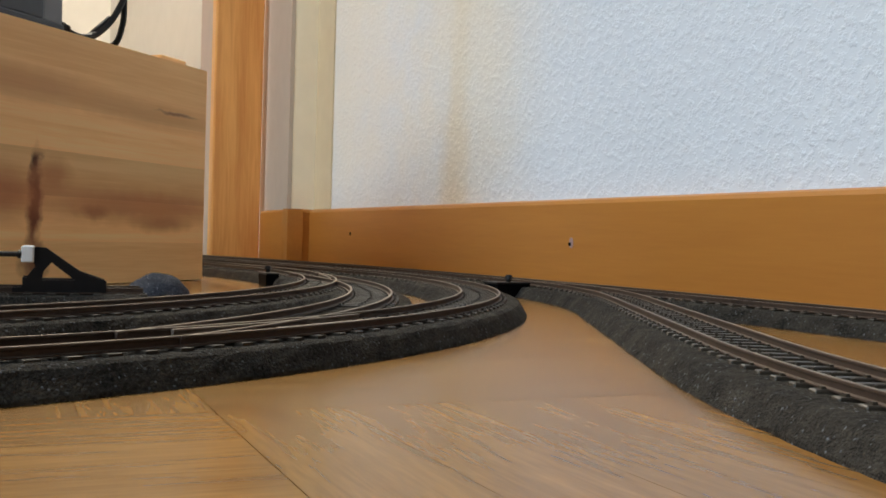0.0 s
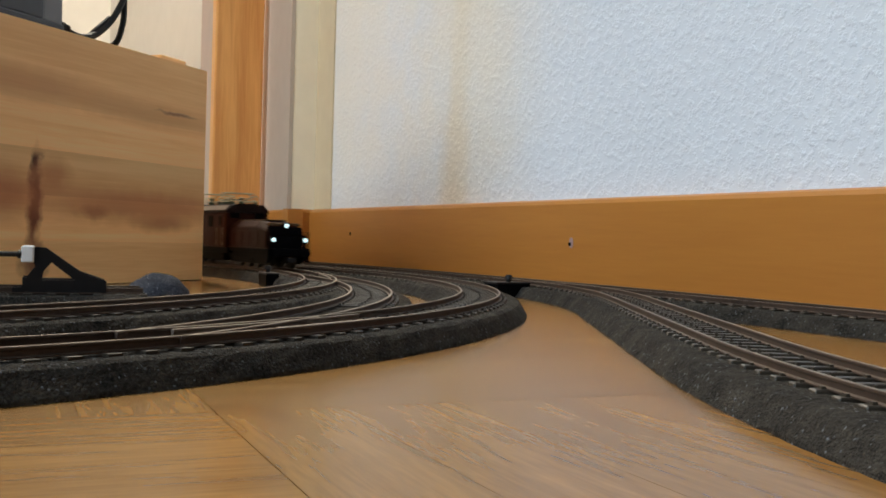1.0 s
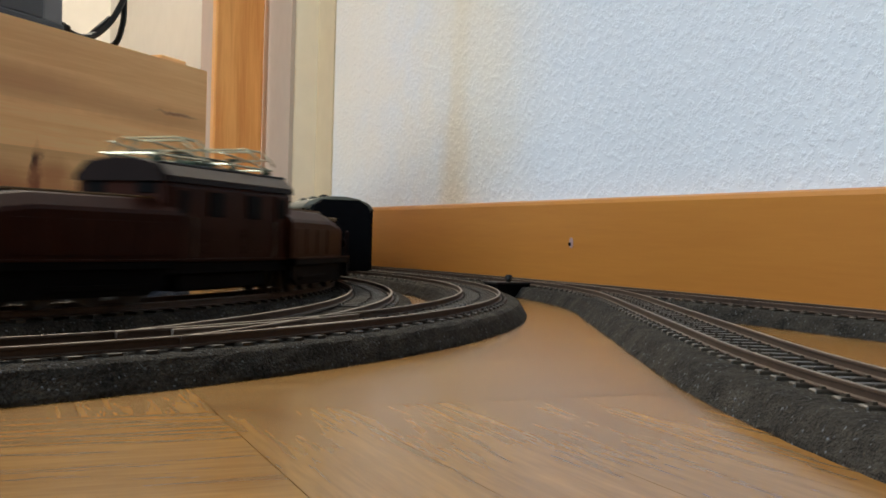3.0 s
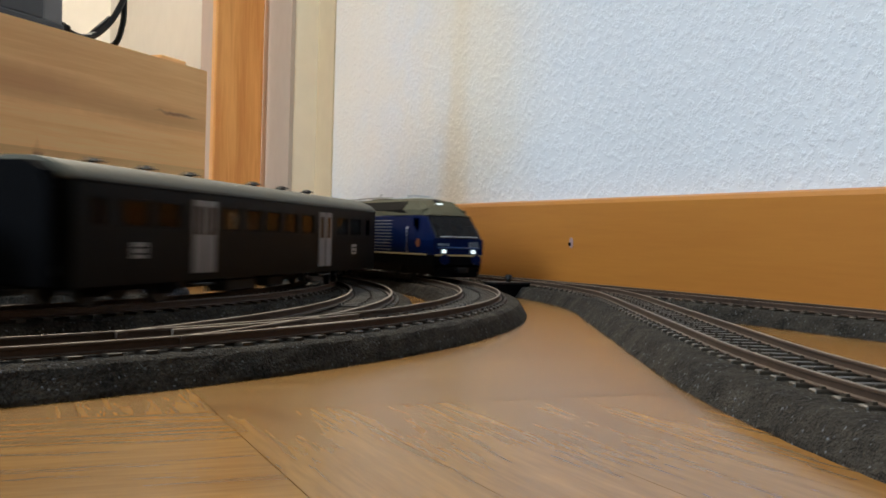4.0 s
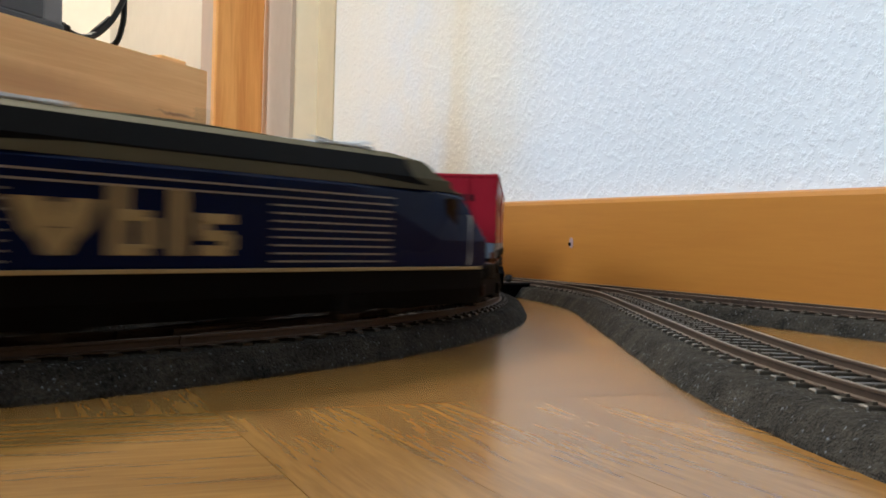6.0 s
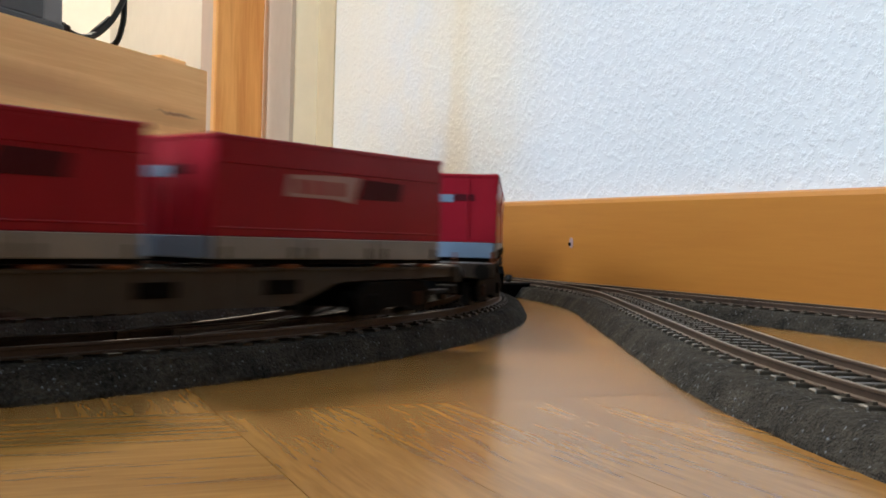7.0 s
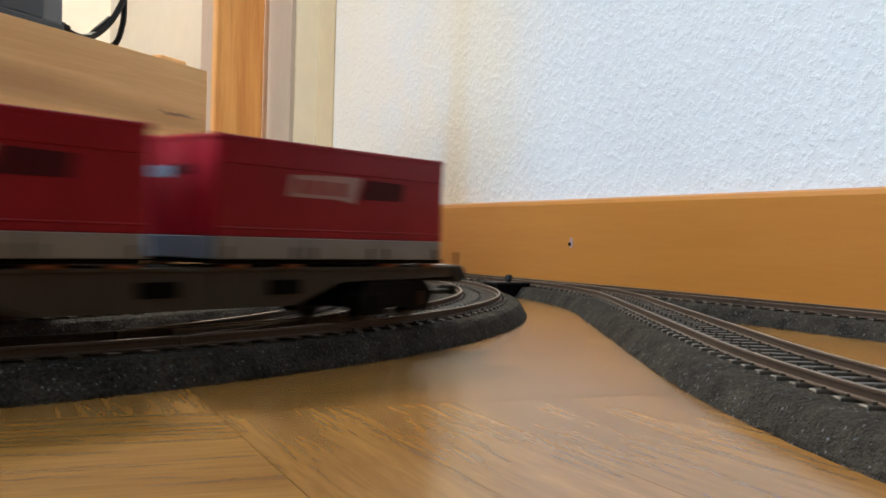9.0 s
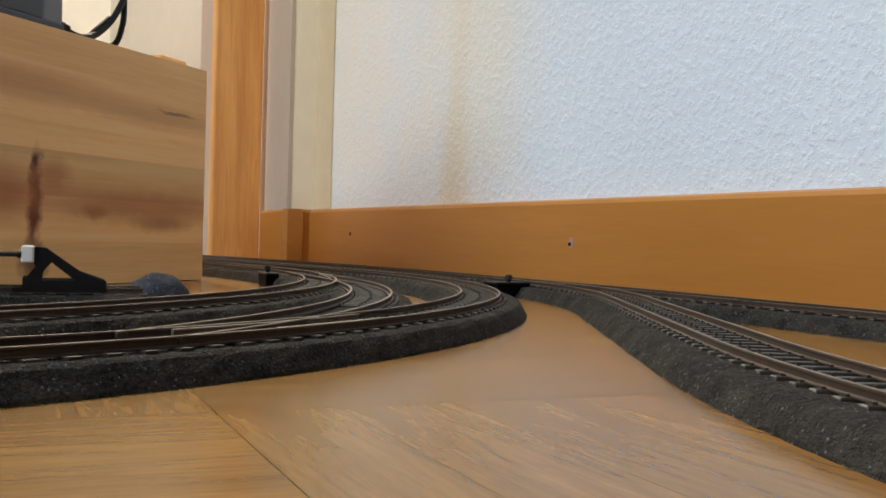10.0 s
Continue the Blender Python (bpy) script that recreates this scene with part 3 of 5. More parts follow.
# ---- electric locomotive ----
def blue_locomotive():
    t = thing("electric_locomotive", "blue lacquered model electric locomotive with warm grey roof and lit headlights", "model locomotive")
    # nose: x of the front and half width by height; the lower nose stands, the windscreen leans
    def section(x):
        a = abs(x)
        k = max(0.0, (a - 78) / 26)
        return 17.1 - 1.5 * k ** 2.2
    def inset(x):
        return 2.3 * min(1.0, max(0.0, (abs(x) - 64) / 22))
    xs = [-104, -103, -99, -93, -86, -78, -40, 0, 40, 78, 86, 93, 99, 103, 104]
    def body_top(x):
        a = abs(x)
        return 35.5 if a <= 92 else 35.5 - (a - 92) * (13.0 / 12)
    lower, skirt, roof = bmesh.new(), bmesh.new(), bmesh.new()
    add_loft(lower, [mirror_rows([(x, section(x) - 0.5, 13.4), (x, section(x), 14.5), (x, section(x), 21.5), (x, section(x) - 0.15 - inset(x) * max(0.03, (body_top(x) - 22.5) / 13), max(22.2, body_top(x) - 1)), (x, section(x) - 0.9 - inset(x) * max(0.03, (body_top(x) - 22.5) / 13), max(22.4, body_top(x)))]) for x in xs])
    part("body", lower, M_BLUE, t, "dark blue lacquered body")
    add_loft(skirt, [mirror_rows([(x, section(x) - 2.0, 3.0), (x, section(x) - 0.6, 7.5), (x, section(x) - 0.5, 13.3)]) for x in [q for q in xs if abs(q) < 104]])
    part("skirt", skirt, M_DARKFRAME, t, "dark grey lower body skirt")
    rx = [-93, -90, -84, -76, -66, -40, 0, 40, 66, 76, 84, 90, 93]
    def roof_top(x):
        a = abs(x)
        return 45.5 if a < 66 else 45.5 - 10.2 * ((a - 66) / 27) ** 1.9
    add_loft(roof, [mirror_rows([(x, section(x) - 0.6 - inset(x), 35.3), (x, section(x) - 1.3 - inset(x) - 0.8 * max(0, abs(x) - 78) / 15, min(38.5, max(35.6, roof_top(x) - 1.4))), (x, (section(x) - inset(x)) * 0.70, min(43.6, roof_top(x) - 0.25)), (x, section(x) * 0.40, roof_top(x))]) for x in rx])
    part("roof", roof, M_ROOFGREY, t, "warm grey angled roof")
    for y in (-1, 1):
        g = bmesh.new()
        add_loft(g, [[(x * (1 if q else 1.1), y * 16.0, 36.6), (x, y * 15.85, 38.6), (x, y * 12.1, 43.55), (x, y * 11.8, 43.2), (x, y * 15.3, 38.4), (x, y * 15.4, 36.6)] for q, x in ((0, -66), (1, -64), (1, 64), (0, 66))])
        part("roof_grille", g, M_DARKFRAME, t, "dark roof shoulder grille")
        for d in (1, -1):
            g = bmesh.new()
            add_loft(g, [[(d * x, y * (section(x) - inset(x) - 0.45), 35.4), (d * x, y * (section(x) - inset(x) - 1.2), max(35.8, min(38.6, roof_top(x) - 0.5))), (d * x, y * ((section(x) - inset(x)) * 0.68 + 0.1), min(43.75, roof_top(x) + 0.1)),
                          (d * x, y * section(x) * 0.6, 35.6)] for x in (67, 72, 76, 80, 84, 87)])
            part("cab_shoulder", g, M_ROOFGREY, t, "grey shoulder over the cab side")
        # dull orange disc below the front cab window
        ce = bmesh.new()
        add_cyl(ce, (88.5, y * (section(88.5) + 0.05), 20.0), 2.3, 0.25, "y", 16)
        part("cab_disc", ce, M_RUST, t, "small dull orange disc")
        b = bmesh.new()
        add_box(b, (0, y * 17.0, 13.6), (197, 0.7, 0.9), 0.1)
        part("stripe", b, M_GOLD, t, "pale gold waist stripe")
        for i in range(10):
            for x0, w in ((-33, 44), (61, 9)) if i < 8 else ((5, 121),):
                s = bmesh.new()
                add_box(s, (x0 * y, y * 17.15, 15.6 + i * 1.85), (w, 0.30, 0.42))
                part("louvre", s, M_LOUVRE, t)
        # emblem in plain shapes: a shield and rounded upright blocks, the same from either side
        s = bmesh.new()
        for pts in ([(54.5, 27.4), (47.5, 27.4), (46.6, 23.4), (48.4, 19.0), (51.4, 21.5)], [(43.0, 27.4), (36, 27.4), (38.8, 21.5), (42.0, 19.0), (43.6, 23.4)],
                    [(46.2, 26.6), (44.2, 26.6), (43.6, 22.0), (46.4, 22.0)], [(48.2, 18.6), (46.4, 21.8), (43.6, 21.8), (42.0, 18.6), (43.4, 16.8), (46.8, 16.8)]):
            add_poly(s, [(y * x, z) for x, z in pts], y * 17.05, y * 17.4)
        part("emblem_shield", s, M_GOLD, t)
        for pieces in (((33.4, 29.6, 16.8, 30.6), (29.8, 24.0, 23.6, 25.8), (29.8, 24.0, 16.8, 19.0), (25.8, 22.0, 18.2, 24.4)),
                       ((18.6, 14.8, 16.8, 30.6),),
                       ((11.6, 1.4, 23.6, 25.8), (11.6, 8.2, 21.0, 24.4), (10.8, 2.4, 20.0, 22.2), (4.8, 1.0, 18.2, 21.4), (11.4, 2.0, 16.8, 19.0))):
            s = bmesh.new()
            for x0, x1, z0, z1 in pieces:
                add_box(s, (y * (x0 + x1) / 2, y * 17.2, (z0 + z1) / 2), (abs(x1 - x0), 0.35, z1 - z0), 0.12)
            part("emblem_block", s, M_GOLD, t)
        for x in (84, -84):
            w = bmesh.new()
            add_poly(w, [(x - 3.2, 25), (x + 3.2, 25), (x + 1.8, 33.5), (x - 3.2, 33.5)], y * (section(84) - 3.0), y * (section(84) - 0.95))
            part("cab_window", w, M_TINTED, t, "dark cab side window")
            h = bmesh.new()
            add_tube(h, [(x - 7.5, y * 17.4, 14.5), (x - 7.5, y * 17.9, 16), (x - 7.5, y * 17.9, 28), (x - 7.5, y * 17.3, 29)], 0.3)
            part("handrail", h, M_SILVER, t)
    for d in (1, -1):
        # windscreen lies on the sloped nose
        def on(h, y, lift):
            x = 104 - (h - 22.5) * (12 / 13.0)
            return (d * (x + lift * 0.73), y, h + lift * 0.68)
        w = bmesh.new()
        outline = [(23.4, -12.9), (23.4, 12.9), (34.2, 12.4), (34.2, -12.4)]
        add_loft(w, [[on(h, y, 0.15) for h, y in outline], [on(h, y, 0.55) for h, y in outline]])
        part("windscreen", w, M_DARKGLASS, t, "wide dark windscreen")
        wb = bmesh.new()
        add_loft(wb, [[on(h, y, 0.0) for h, y in [(22.7, -14.2), (22.7, 14.2), (35.0, 13.4), (35.0, -13.4)]], [on(h, y, 0.2) for h, y in [(22.7, -14.2), (22.7, 14.2), (35.0, 13.4), (35.0, -13.4)]]])
        part("windscreen_surround", wb, M_BLACK, t)
        wp = bmesh.new()
        add_tube(wp, [on(23.0, -11.5, 0.9), on(23.0, 11.5, 0.9)], 0.28)
        part("wiper", wp, M_SILVER, t)
        for y in (-9.3, 9.3):
            l = bmesh.new()
            add_cyl(l, (d * 104.2, y, 15.6), 1.05, 0.9, "x", 20)
            part("headlight", l, M_LAMP if d > 0 else M_BULB, t, "white glowing headlight" if d > 0 else "unlit red tail light")
            r = bmesh.new()
            add_box(r, (d * 104.0, y * 0.99, 15.6), (0.7, 3.8, 2.5), 0.3)
            part("headlight_surround", r, M_DIMPRINT, t)
            if d > 0 and y > 0:
                for k, wv in enumerate((2.2, 1.2, 1.0, 1.2)):
                    e = bmesh.new()
                    add_box(e, (104.15, (-12.0 + k * 1.75), 19.3), (0.25, wv * 0.75, 1.1 + 0.5 * (k % 2)))
                    part("front_emblem_bar", e, M_DIMPRINT, t)
        tl = bmesh.new()
        add_box(tl, (d * 81.5, 0, 42.0), (0.9, 3.4, 1.2), 0.3, ry=d * 50)
        part("top_light", tl, M_LAMP if d > 0 else M_SILVER, t, "small lit roof light" if d > 0 else "")
        hn = bmesh.new()
        add_box(hn, (d * 77.0, 0, 43.6), (3.0, 3.2, 1.6), 0.4, ry=d * 35)
        part("horn_recess", hn, M_BLACK, t)
        st = bmesh.new()
        add_box(st, (d * 104.0, 0, 13.5), (0.8, 29.0, 0.9), 0.1)
        part("front_stripe", st, M_GOLD, t)
        bb = bmesh.new()
        add_box(bb, (d * 102.6, 0, 10.4), (3.4, 28.6, 5.6), 0.6)
        part("buffer_beam", bb, M_BLACKFRONT, t)
        buffers(t, d * 103.4, 11.2, 10.0, 2.8, 3.6, M_BLUE if d > 0 else M_BLACK)
        coupling(t, d * 103.0, 5.0)
        pl = bmesh.new()
        add_poly(pl, [(d * 96, 2.2), (d * 103.5, 1.6), (d * 103.5, 5.6), (d * 96, 5.6)], -12.5, 12.5)
        part("plough", pl, M_BLACKFRONT, t)
        # bar added to carry the painted reflection across the nose
        le = bmesh.new()
        add_box(le, (d * 104.1, 0, 17.6), (0.9, 26.0, 0.9), 0.35)
        part("nose_glint", le, M_GLINT, t, "blue bar across the nose, a painted daylight reflection")
        # folded pantograph
        p = bmesh.new()
        c = d * 47
        for y in (-6.5, 6.5):
            add_tube(p, [(c - 12, y, 45.9), (c + 12, y, 45.9)], 0.45)
            add_tube(p, [(c - 11, y, 46.2), (c, y * 0.5, 46.7), (c + 11, y * 0.9, 47.1)], 0.35)
        for k in (-9, 9):
            add_tube(p, [(c + k, -8, 47.3 if k * d > 0 else 46.1), (c + k, 8, 47.3 if k * d > 0 else 46.1)], 0.5)
        for k in (-10, 10):
            for y in (-6.5, 6.5):
                add_cyl(p, (c + k, y, 45.9), 0.9, 1.2, "z", 8)
        part("pantograph", p, M_SILVER, t, "folded grey pantograph")
        bo = bmesh.new()
        for y in (-13.2, 13.2):
            add_poly(bo, [(-24, 4.4), (-20, 2.4), (-8, 2.4), (-5, 4.2), (5, 4.2), (8, 2.4), (20, 2.4), (24, 4.4), (22, 7.5), (-22, 7.5)], y - 0.8, y + 0.8)
            for k in (-14, 14):
                add_cyl(bo, (k, y + (1 if y > 0 else -1), 5.0), 2.0, 1.4, "y", 12)
        add_box(bo, (0, 0, 6.0), (30, 25, 2.0), 0.4)
        b = part("bogie", bo, M_DARKFRAME, t)
        b.matrix_basis = pose(d * 55 * U, 0, 0)
        wheels(b, (-14, 14), WHEEL_S, 5.2)
    an = bmesh.new()
    add_tube(an, [(-2, 3, 45.4), (-2, 3, 50.0)], 0.35)
    add_box(an, (10, 0, 45.8), (22, 9, 1.2), 0.4)
    add_tube(an, [(-35, -3, 46.6), (0, -3, 47.2), (35, -3, 46.6)], 0.3)
    part("roof_gear", an, M_ROOFGREY, t)
    lettering(t, "005", 4.3, Matrix.Translation((104.1 * U, 9.6 * U, 19.3 * U)) @ pose(0, 0, 0, 90, 0, 90), M_DIMPRINT, "number_print")
    return t

# ---- articulated locomotive ----
def hood(t, d):
    """One long hood with its frame, lanterns and wheels; its pivot at the origin, its nose along d."""
    h = bmesh.new()
    rows = []
    for x, top, w in ((-9, 31.6, 13.4), (44, 31.6, 13.4), (61, 29.6, 13.2), (63.5, 29.2, 13.0)):
        rows.append(mirror_rows([(d * x, w, 13.2), (d * x, w, top - 4.8), (d * x, w - 0.8, top - 3.6), (d * x, w - 4.4, top - 0.5), (d * x, w - 5.4, top)]))
    add_loft(h, rows)
    hood_ob = part("hood", h, M_BROWN, t, "long red-brown engine hood")
    def sub(name, bm, m, label=""):
        return part(name, bm, m, hood_ob, label)
    for k in range(5):
        rib = bmesh.new()
        add_box(rib, (d * (-2 + 11.5 * k), 0, 32.0), (10.8, 14.5, 0.7), 0.2)
        sub("walkway_board", rib, M_WALKWAY, "tan hood-top walkway board")
    lip = bmesh.new()
    add_box(lip, (d * 61.0, 0, 29.2), (6.0, 21.0, 1.9), 0.5)
    sub("hood_lip", lip, M_WALKWAY)
    fr = bmesh.new()
    add_box(fr, (d * 32, 0, 11.8), (78, 29.0, 2.6), 0.4)
    for y in (-11.6, 11.6):
        add_poly(fr, [(d * -4, 11), (d * 70, 11), (d * 70, 6.0), (d * 62, 3.0), (d * 2, 3.0), (d * -4, 6)], y - 0.7, y + 0.7)
    sub("frame", fr, M_BLACKFRONT, "black running frame")
    for y in (-14.5, 14.5):
        ed = bmesh.new()
        add_box(ed, (d * 32, y, 13.3), (78, 0.8, 0.6), 0.1)
        sub("running_board", ed, M_BROWN, "red-brown running board edge")
    fp = bmesh.new()
    add_box(fp, (d * 63.9, 0, 20.5), (0.8, 24.0, 14.0), 0.3)
    for y in (-6.2, 6.2):
        add_box(fp, (d * 64.4, y, 24.0), (0.6, 8.0, 3.6), 0.3)
    sub("front_plate", fp, M_BLACKFRONT)
    be = bmesh.new()
    add_box(be, (d * 71.0, 0, 10.8), (2.2, 29.5, 5.4), 0.4)
    sub("buffer_beam", be, M_BLACKFRONT)
    buffers(hood_ob, d * 71.6, 11.0, 10.2, 2.9, 4.4, M_BLACKFRONT)
    coupling(hood_ob, d * 70, 5.4)
    for y in (-11.2, 11.2):
        la = bmesh.new()
        add_cyl(la, (d * 70.0, y, 19.1), 2.2, 3.4, "x", 16)
        add_box(la, (d * 70.0, y, 15.0), (1.4, 1.4, 4.6))
        add_cyl(la, (d * 69.8, y, 21.6), 0.9, 1.4, "z", 8)
        sub("lantern", la, M_BLACKFRONT)
        gl = bmesh.new()
        add_cyl(gl, (d * 71.9, y, 19.1), 1.25, 0.5, "x", 16)
        sub("lantern_lens", gl, M_LAMP2 if d > 0 else M_BULB, "white glowing lantern" if d > 0 else "unlit lantern")
    la = bmesh.new()
    add_cyl(la, (d * 64.6, 0, 28.3), 2.2, 3.0, "x", 16)
    sub("lantern", la, M_BLACKFRONT)
    gl = bmesh.new()
    add_cyl(gl, (d * 66.3, 0, 28.3), 1.25, 0.5, "x", 16)
    sub("lantern_lens", gl, M_LAMP2 if d > 0 else M_BULB)
    for y in (-14.0, 14.0):
        hr = bmesh.new()
        add_tube(hr, [(d * 71, y, 12), (d * 71, y, 23.6), (d * 70, y, 24.4), (d * 67.5, y, 24.4), (d * 66.8, y, 23.6), (d * 66.8, y, 12)], 0.32)
        sub("handrail", hr, M_BROWN)
        st = bmesh.new()
        add_box(st, (d * 69, y, 5.0), (4.4, 2.4, 0.8))
        add_box(st, (d * 69, y, 9.0), (3.6, 0.9, 8.0))
        sub("step", st, M_BLACKFRONT)
    for k in range(4):
        for y in (-13.5, 13.5):
            g = bmesh.new()
            add_box(g, (d * (1 + 14.5 * k), y, 19.6), (12.6, 0.4, 10.0), 0.12)
            sub("hood_panel", g, M_BROWN)
    wheels(hood_ob, (d * 6, d * 22, d * 38), WHEEL_L, 7.2)
    wheels(hood_ob, (d * 57,), WHEEL_S, 5.2)
    for y in (-12.6, 12.6):
        ro = bmesh.new()
        add_box(ro, (d * 22, y, 5.6), (36, 0.7, 1.6), 0.2)
        sub("coupling_rod", ro, M_DARKFRAME)
    return hood_ob

def articulated_locomotive():
    t = thing("articulated_locomotive", "red-brown model electric locomotive with two long hoods and lit lanterns", "model locomotive")
    b = bmesh.new()
    def cab_row(x, w):
        return mirror_rows([(x, w, 12.6), (x, w, 35.6), (x, w - 0.5, 37.2)])
    add_loft(b, [cab_row(x, w) for x, w in ((-40, 15.6), (-38, 16.3), (38, 16.3), (40, 15.6))])
    part("cab_body", b, M_BROWN, t, "red-brown cab body")
    r = bmesh.new()
    add_loft(r, [mirror_rows([(x, w, 37.0), (x, w - 0.4, 39.0), (x, w - 3.6, 42.2), (x, w * 0.45, 43.6), (x, w * 0.2, 43.9)]) for x, w in ((-41.5, 16.0), (-40, 16.7), (40, 16.7), (41.5, 16.0))])
    part("roof", r, M_BROWNROOF, t, "dark brown cab roof with sloping shoulders")
    for y in (-1, 1):
        q = bmesh.new()
        add_loft(q, [[(x, y * 16.65, 38.9), (x, y * 13.35, 42.4), (x, y * 13.0, 41.9), (x, y * 16.1, 38.6)] for x in (-39, 39)])
        part("roof_shoulder", q, M_SHOULDER, t, "grey sloping roof shoulder")
        q = bmesh.new()
        add_box(q, (0, y * 12.6, 42.9), (80, 0.8, 0.8), 0.2)
        part("roof_rail", q, M_BLACK, t)
        for x, w, z0, z1 in ((-12, 9, 27, 35), (12, 9, 27, 35)):
            q = bmesh.new()
            add_box(q, (x, y * 16.4, (z0 + z1) / 2), (w, 0.5, z1 - z0), 0.15)
            part("window", q, M_BLACKFRONT, t)
        for x in (-31, 31):
            q = bmesh.new()
            add_box(q, (x, y * 16.4, 24.4), (8, 0.5, 22.6), 0.2)
            dr = part("cab_door", q, M_BROWN, t)
            q = bmesh.new()
            add_box(q, (x, y * 16.7, 31.2), (5, 0.2, 7.0), 0.1)
            part("door_window", q, M_BLACKFRONT, dr)
            for e in (-5.4, 5.4):
                q = bmesh.new()
                add_tube(q, [(x + e, y * 16.6, 14.2), (x + e, y * 17.3, 15.4), (x + e, y * 17.3, 25.2), (x + e, y * 16.6, 26.4)], 0.38)
                part("handrail", q, M_SHOULDER, t, "grey upright door handrail")
        for x in (-12, 12):
            q = bmesh.new()
            for k in range(5):
                add_box(q, (x, y * 16.5, 15.5 + k * 1.8), (14, 0.6, 0.8))
            part("vent_grille", q, M_BROWN, t)
        q = bmesh.new()
        add_box(q, (0, y * 16.4, 13.3), (82, 1.2, 0.7), 0.15)
        part("sill_strip", q, M_BROWN, t)
    f = bmesh.new()
    add_box(f, (0, 0, 10.6), (84, 30, 4.0), 0.4)
    add_box(f, (0, 0, 6.4), (56, 25, 6.6), 0.6)
    part("underframe", f, M_BLACKFRONT, t)
    for d in (1, -1):
        for y in (-9.2, 9.2):
            q = bmesh.new()
            add_box(q, (d * 40.0, y, 35.2), (0.8, 7.0, 3.8), 0.3)
            part("cab_window", q, M_BLACKFRONT, t)
        c = d * 21
        p = bmesh.new()
        add_tube(p, [(c - 16, -9.0, 45.6), (c + 16, -9.0, 45.6), (c + 16, 9.0, 45.6), (c - 16, 9.0, 45.6), (c - 16, -9.0, 45.6)], 0.45)
        pan = part("pantograph", p, M_BRASS, t, "folded brass-toned pantograph")
        for y in (-9.0, 9.0):
            for e in (-1, 1):
                q = bmesh.new()
                add_tube(q, [(c - e * 14, y, 45.8), (c - e * 3, y * 0.9, 47.6), (c + e * 15, y * 0.8, 49.4)], 0.38)
                part("pantograph_arm", q, M_BRASS, pan)
        for k in (-4.5, 4.5):
            q = bmesh.new()
            add_tube(q, [(c + k, -16.0, 46.4), (c + k, -14.4, 48.6), (c + k, -10.4, 51.6), (c + k, 10.4, 51.6), (c + k, 14.4, 48.6), (c + k, 16.0, 46.4)], 0.42)
            part("contact_bow", q, M_BRASS, pan)
        for y in (-10.4, 10.4):
            q = bmesh.new()
            add_tube(q, [(c - 4.5, y, 51.6), (c + 4.5, y, 51.6)], 0.35)
            add_tube(q, [(c, y, 51.4), (c, y * 0.86, 48.2)], 0.35)
            part("bow_spacer", q, M_BRASS, pan)
        for y in (-9, 9):
            for k in (-12, 12):
                i = bmesh.new()
                add_cyl(i, (c + k, y, 43.9), 1.5, 3.4, "z", 10, 1.0)
                for z in (43.0, 44.2):
                    add_cyl(i, (c + k, y, z), 1.9, 0.5, "z", 10)
                part("insulator", i, mat_insulator, t, "green glazed insulator")
        for y in (-4.5, 4.5):
            i = bmesh.new()
            add_cyl(i, (c - d * 4, y, 45.6), 1.6, 4.0, "z", 10, 1.1)
            add_box(i, (c - d * 4, y, 47.9), (5.0, 2.6, 0.9), 0.2)
            part("spring_box", i, mat_insulator, t)
    g = bmesh.new()
    add_box(g, (0, 0, 44.8), (14, 9, 2.6), 0.8)
    add_tube(g, [(-30, 4, 46.0), (-10, 2, 47.4), (10, 2, 47.4), (30, 4, 46.0)], 0.4)
    part("roof_gear", g, mat_insulator, t)
    return t, {d: hood(t, d) for d in (1, -1)}

M_SHOULDER = mat("grey_roof_shoulder", (0.16, 0.13, 0.105), 0.6, 0, 0.2, 200, spec=0.2)
M_WALKWAY = mat("tan_walkway_boards", (0.12, 0.075, 0.038), 0.7, 0, 0.25, 260, spec=0.1)
M_BROWNROOF = mat("dark_brown_roof", (0.012, 0.0055, 0.0045), 0.55, 0, 0.25, 160, spec=0.08)
mat_insulator = mat("green_glaze", (0.025, 0.055, 0.025), 0.35, 0, 0.2, 300)

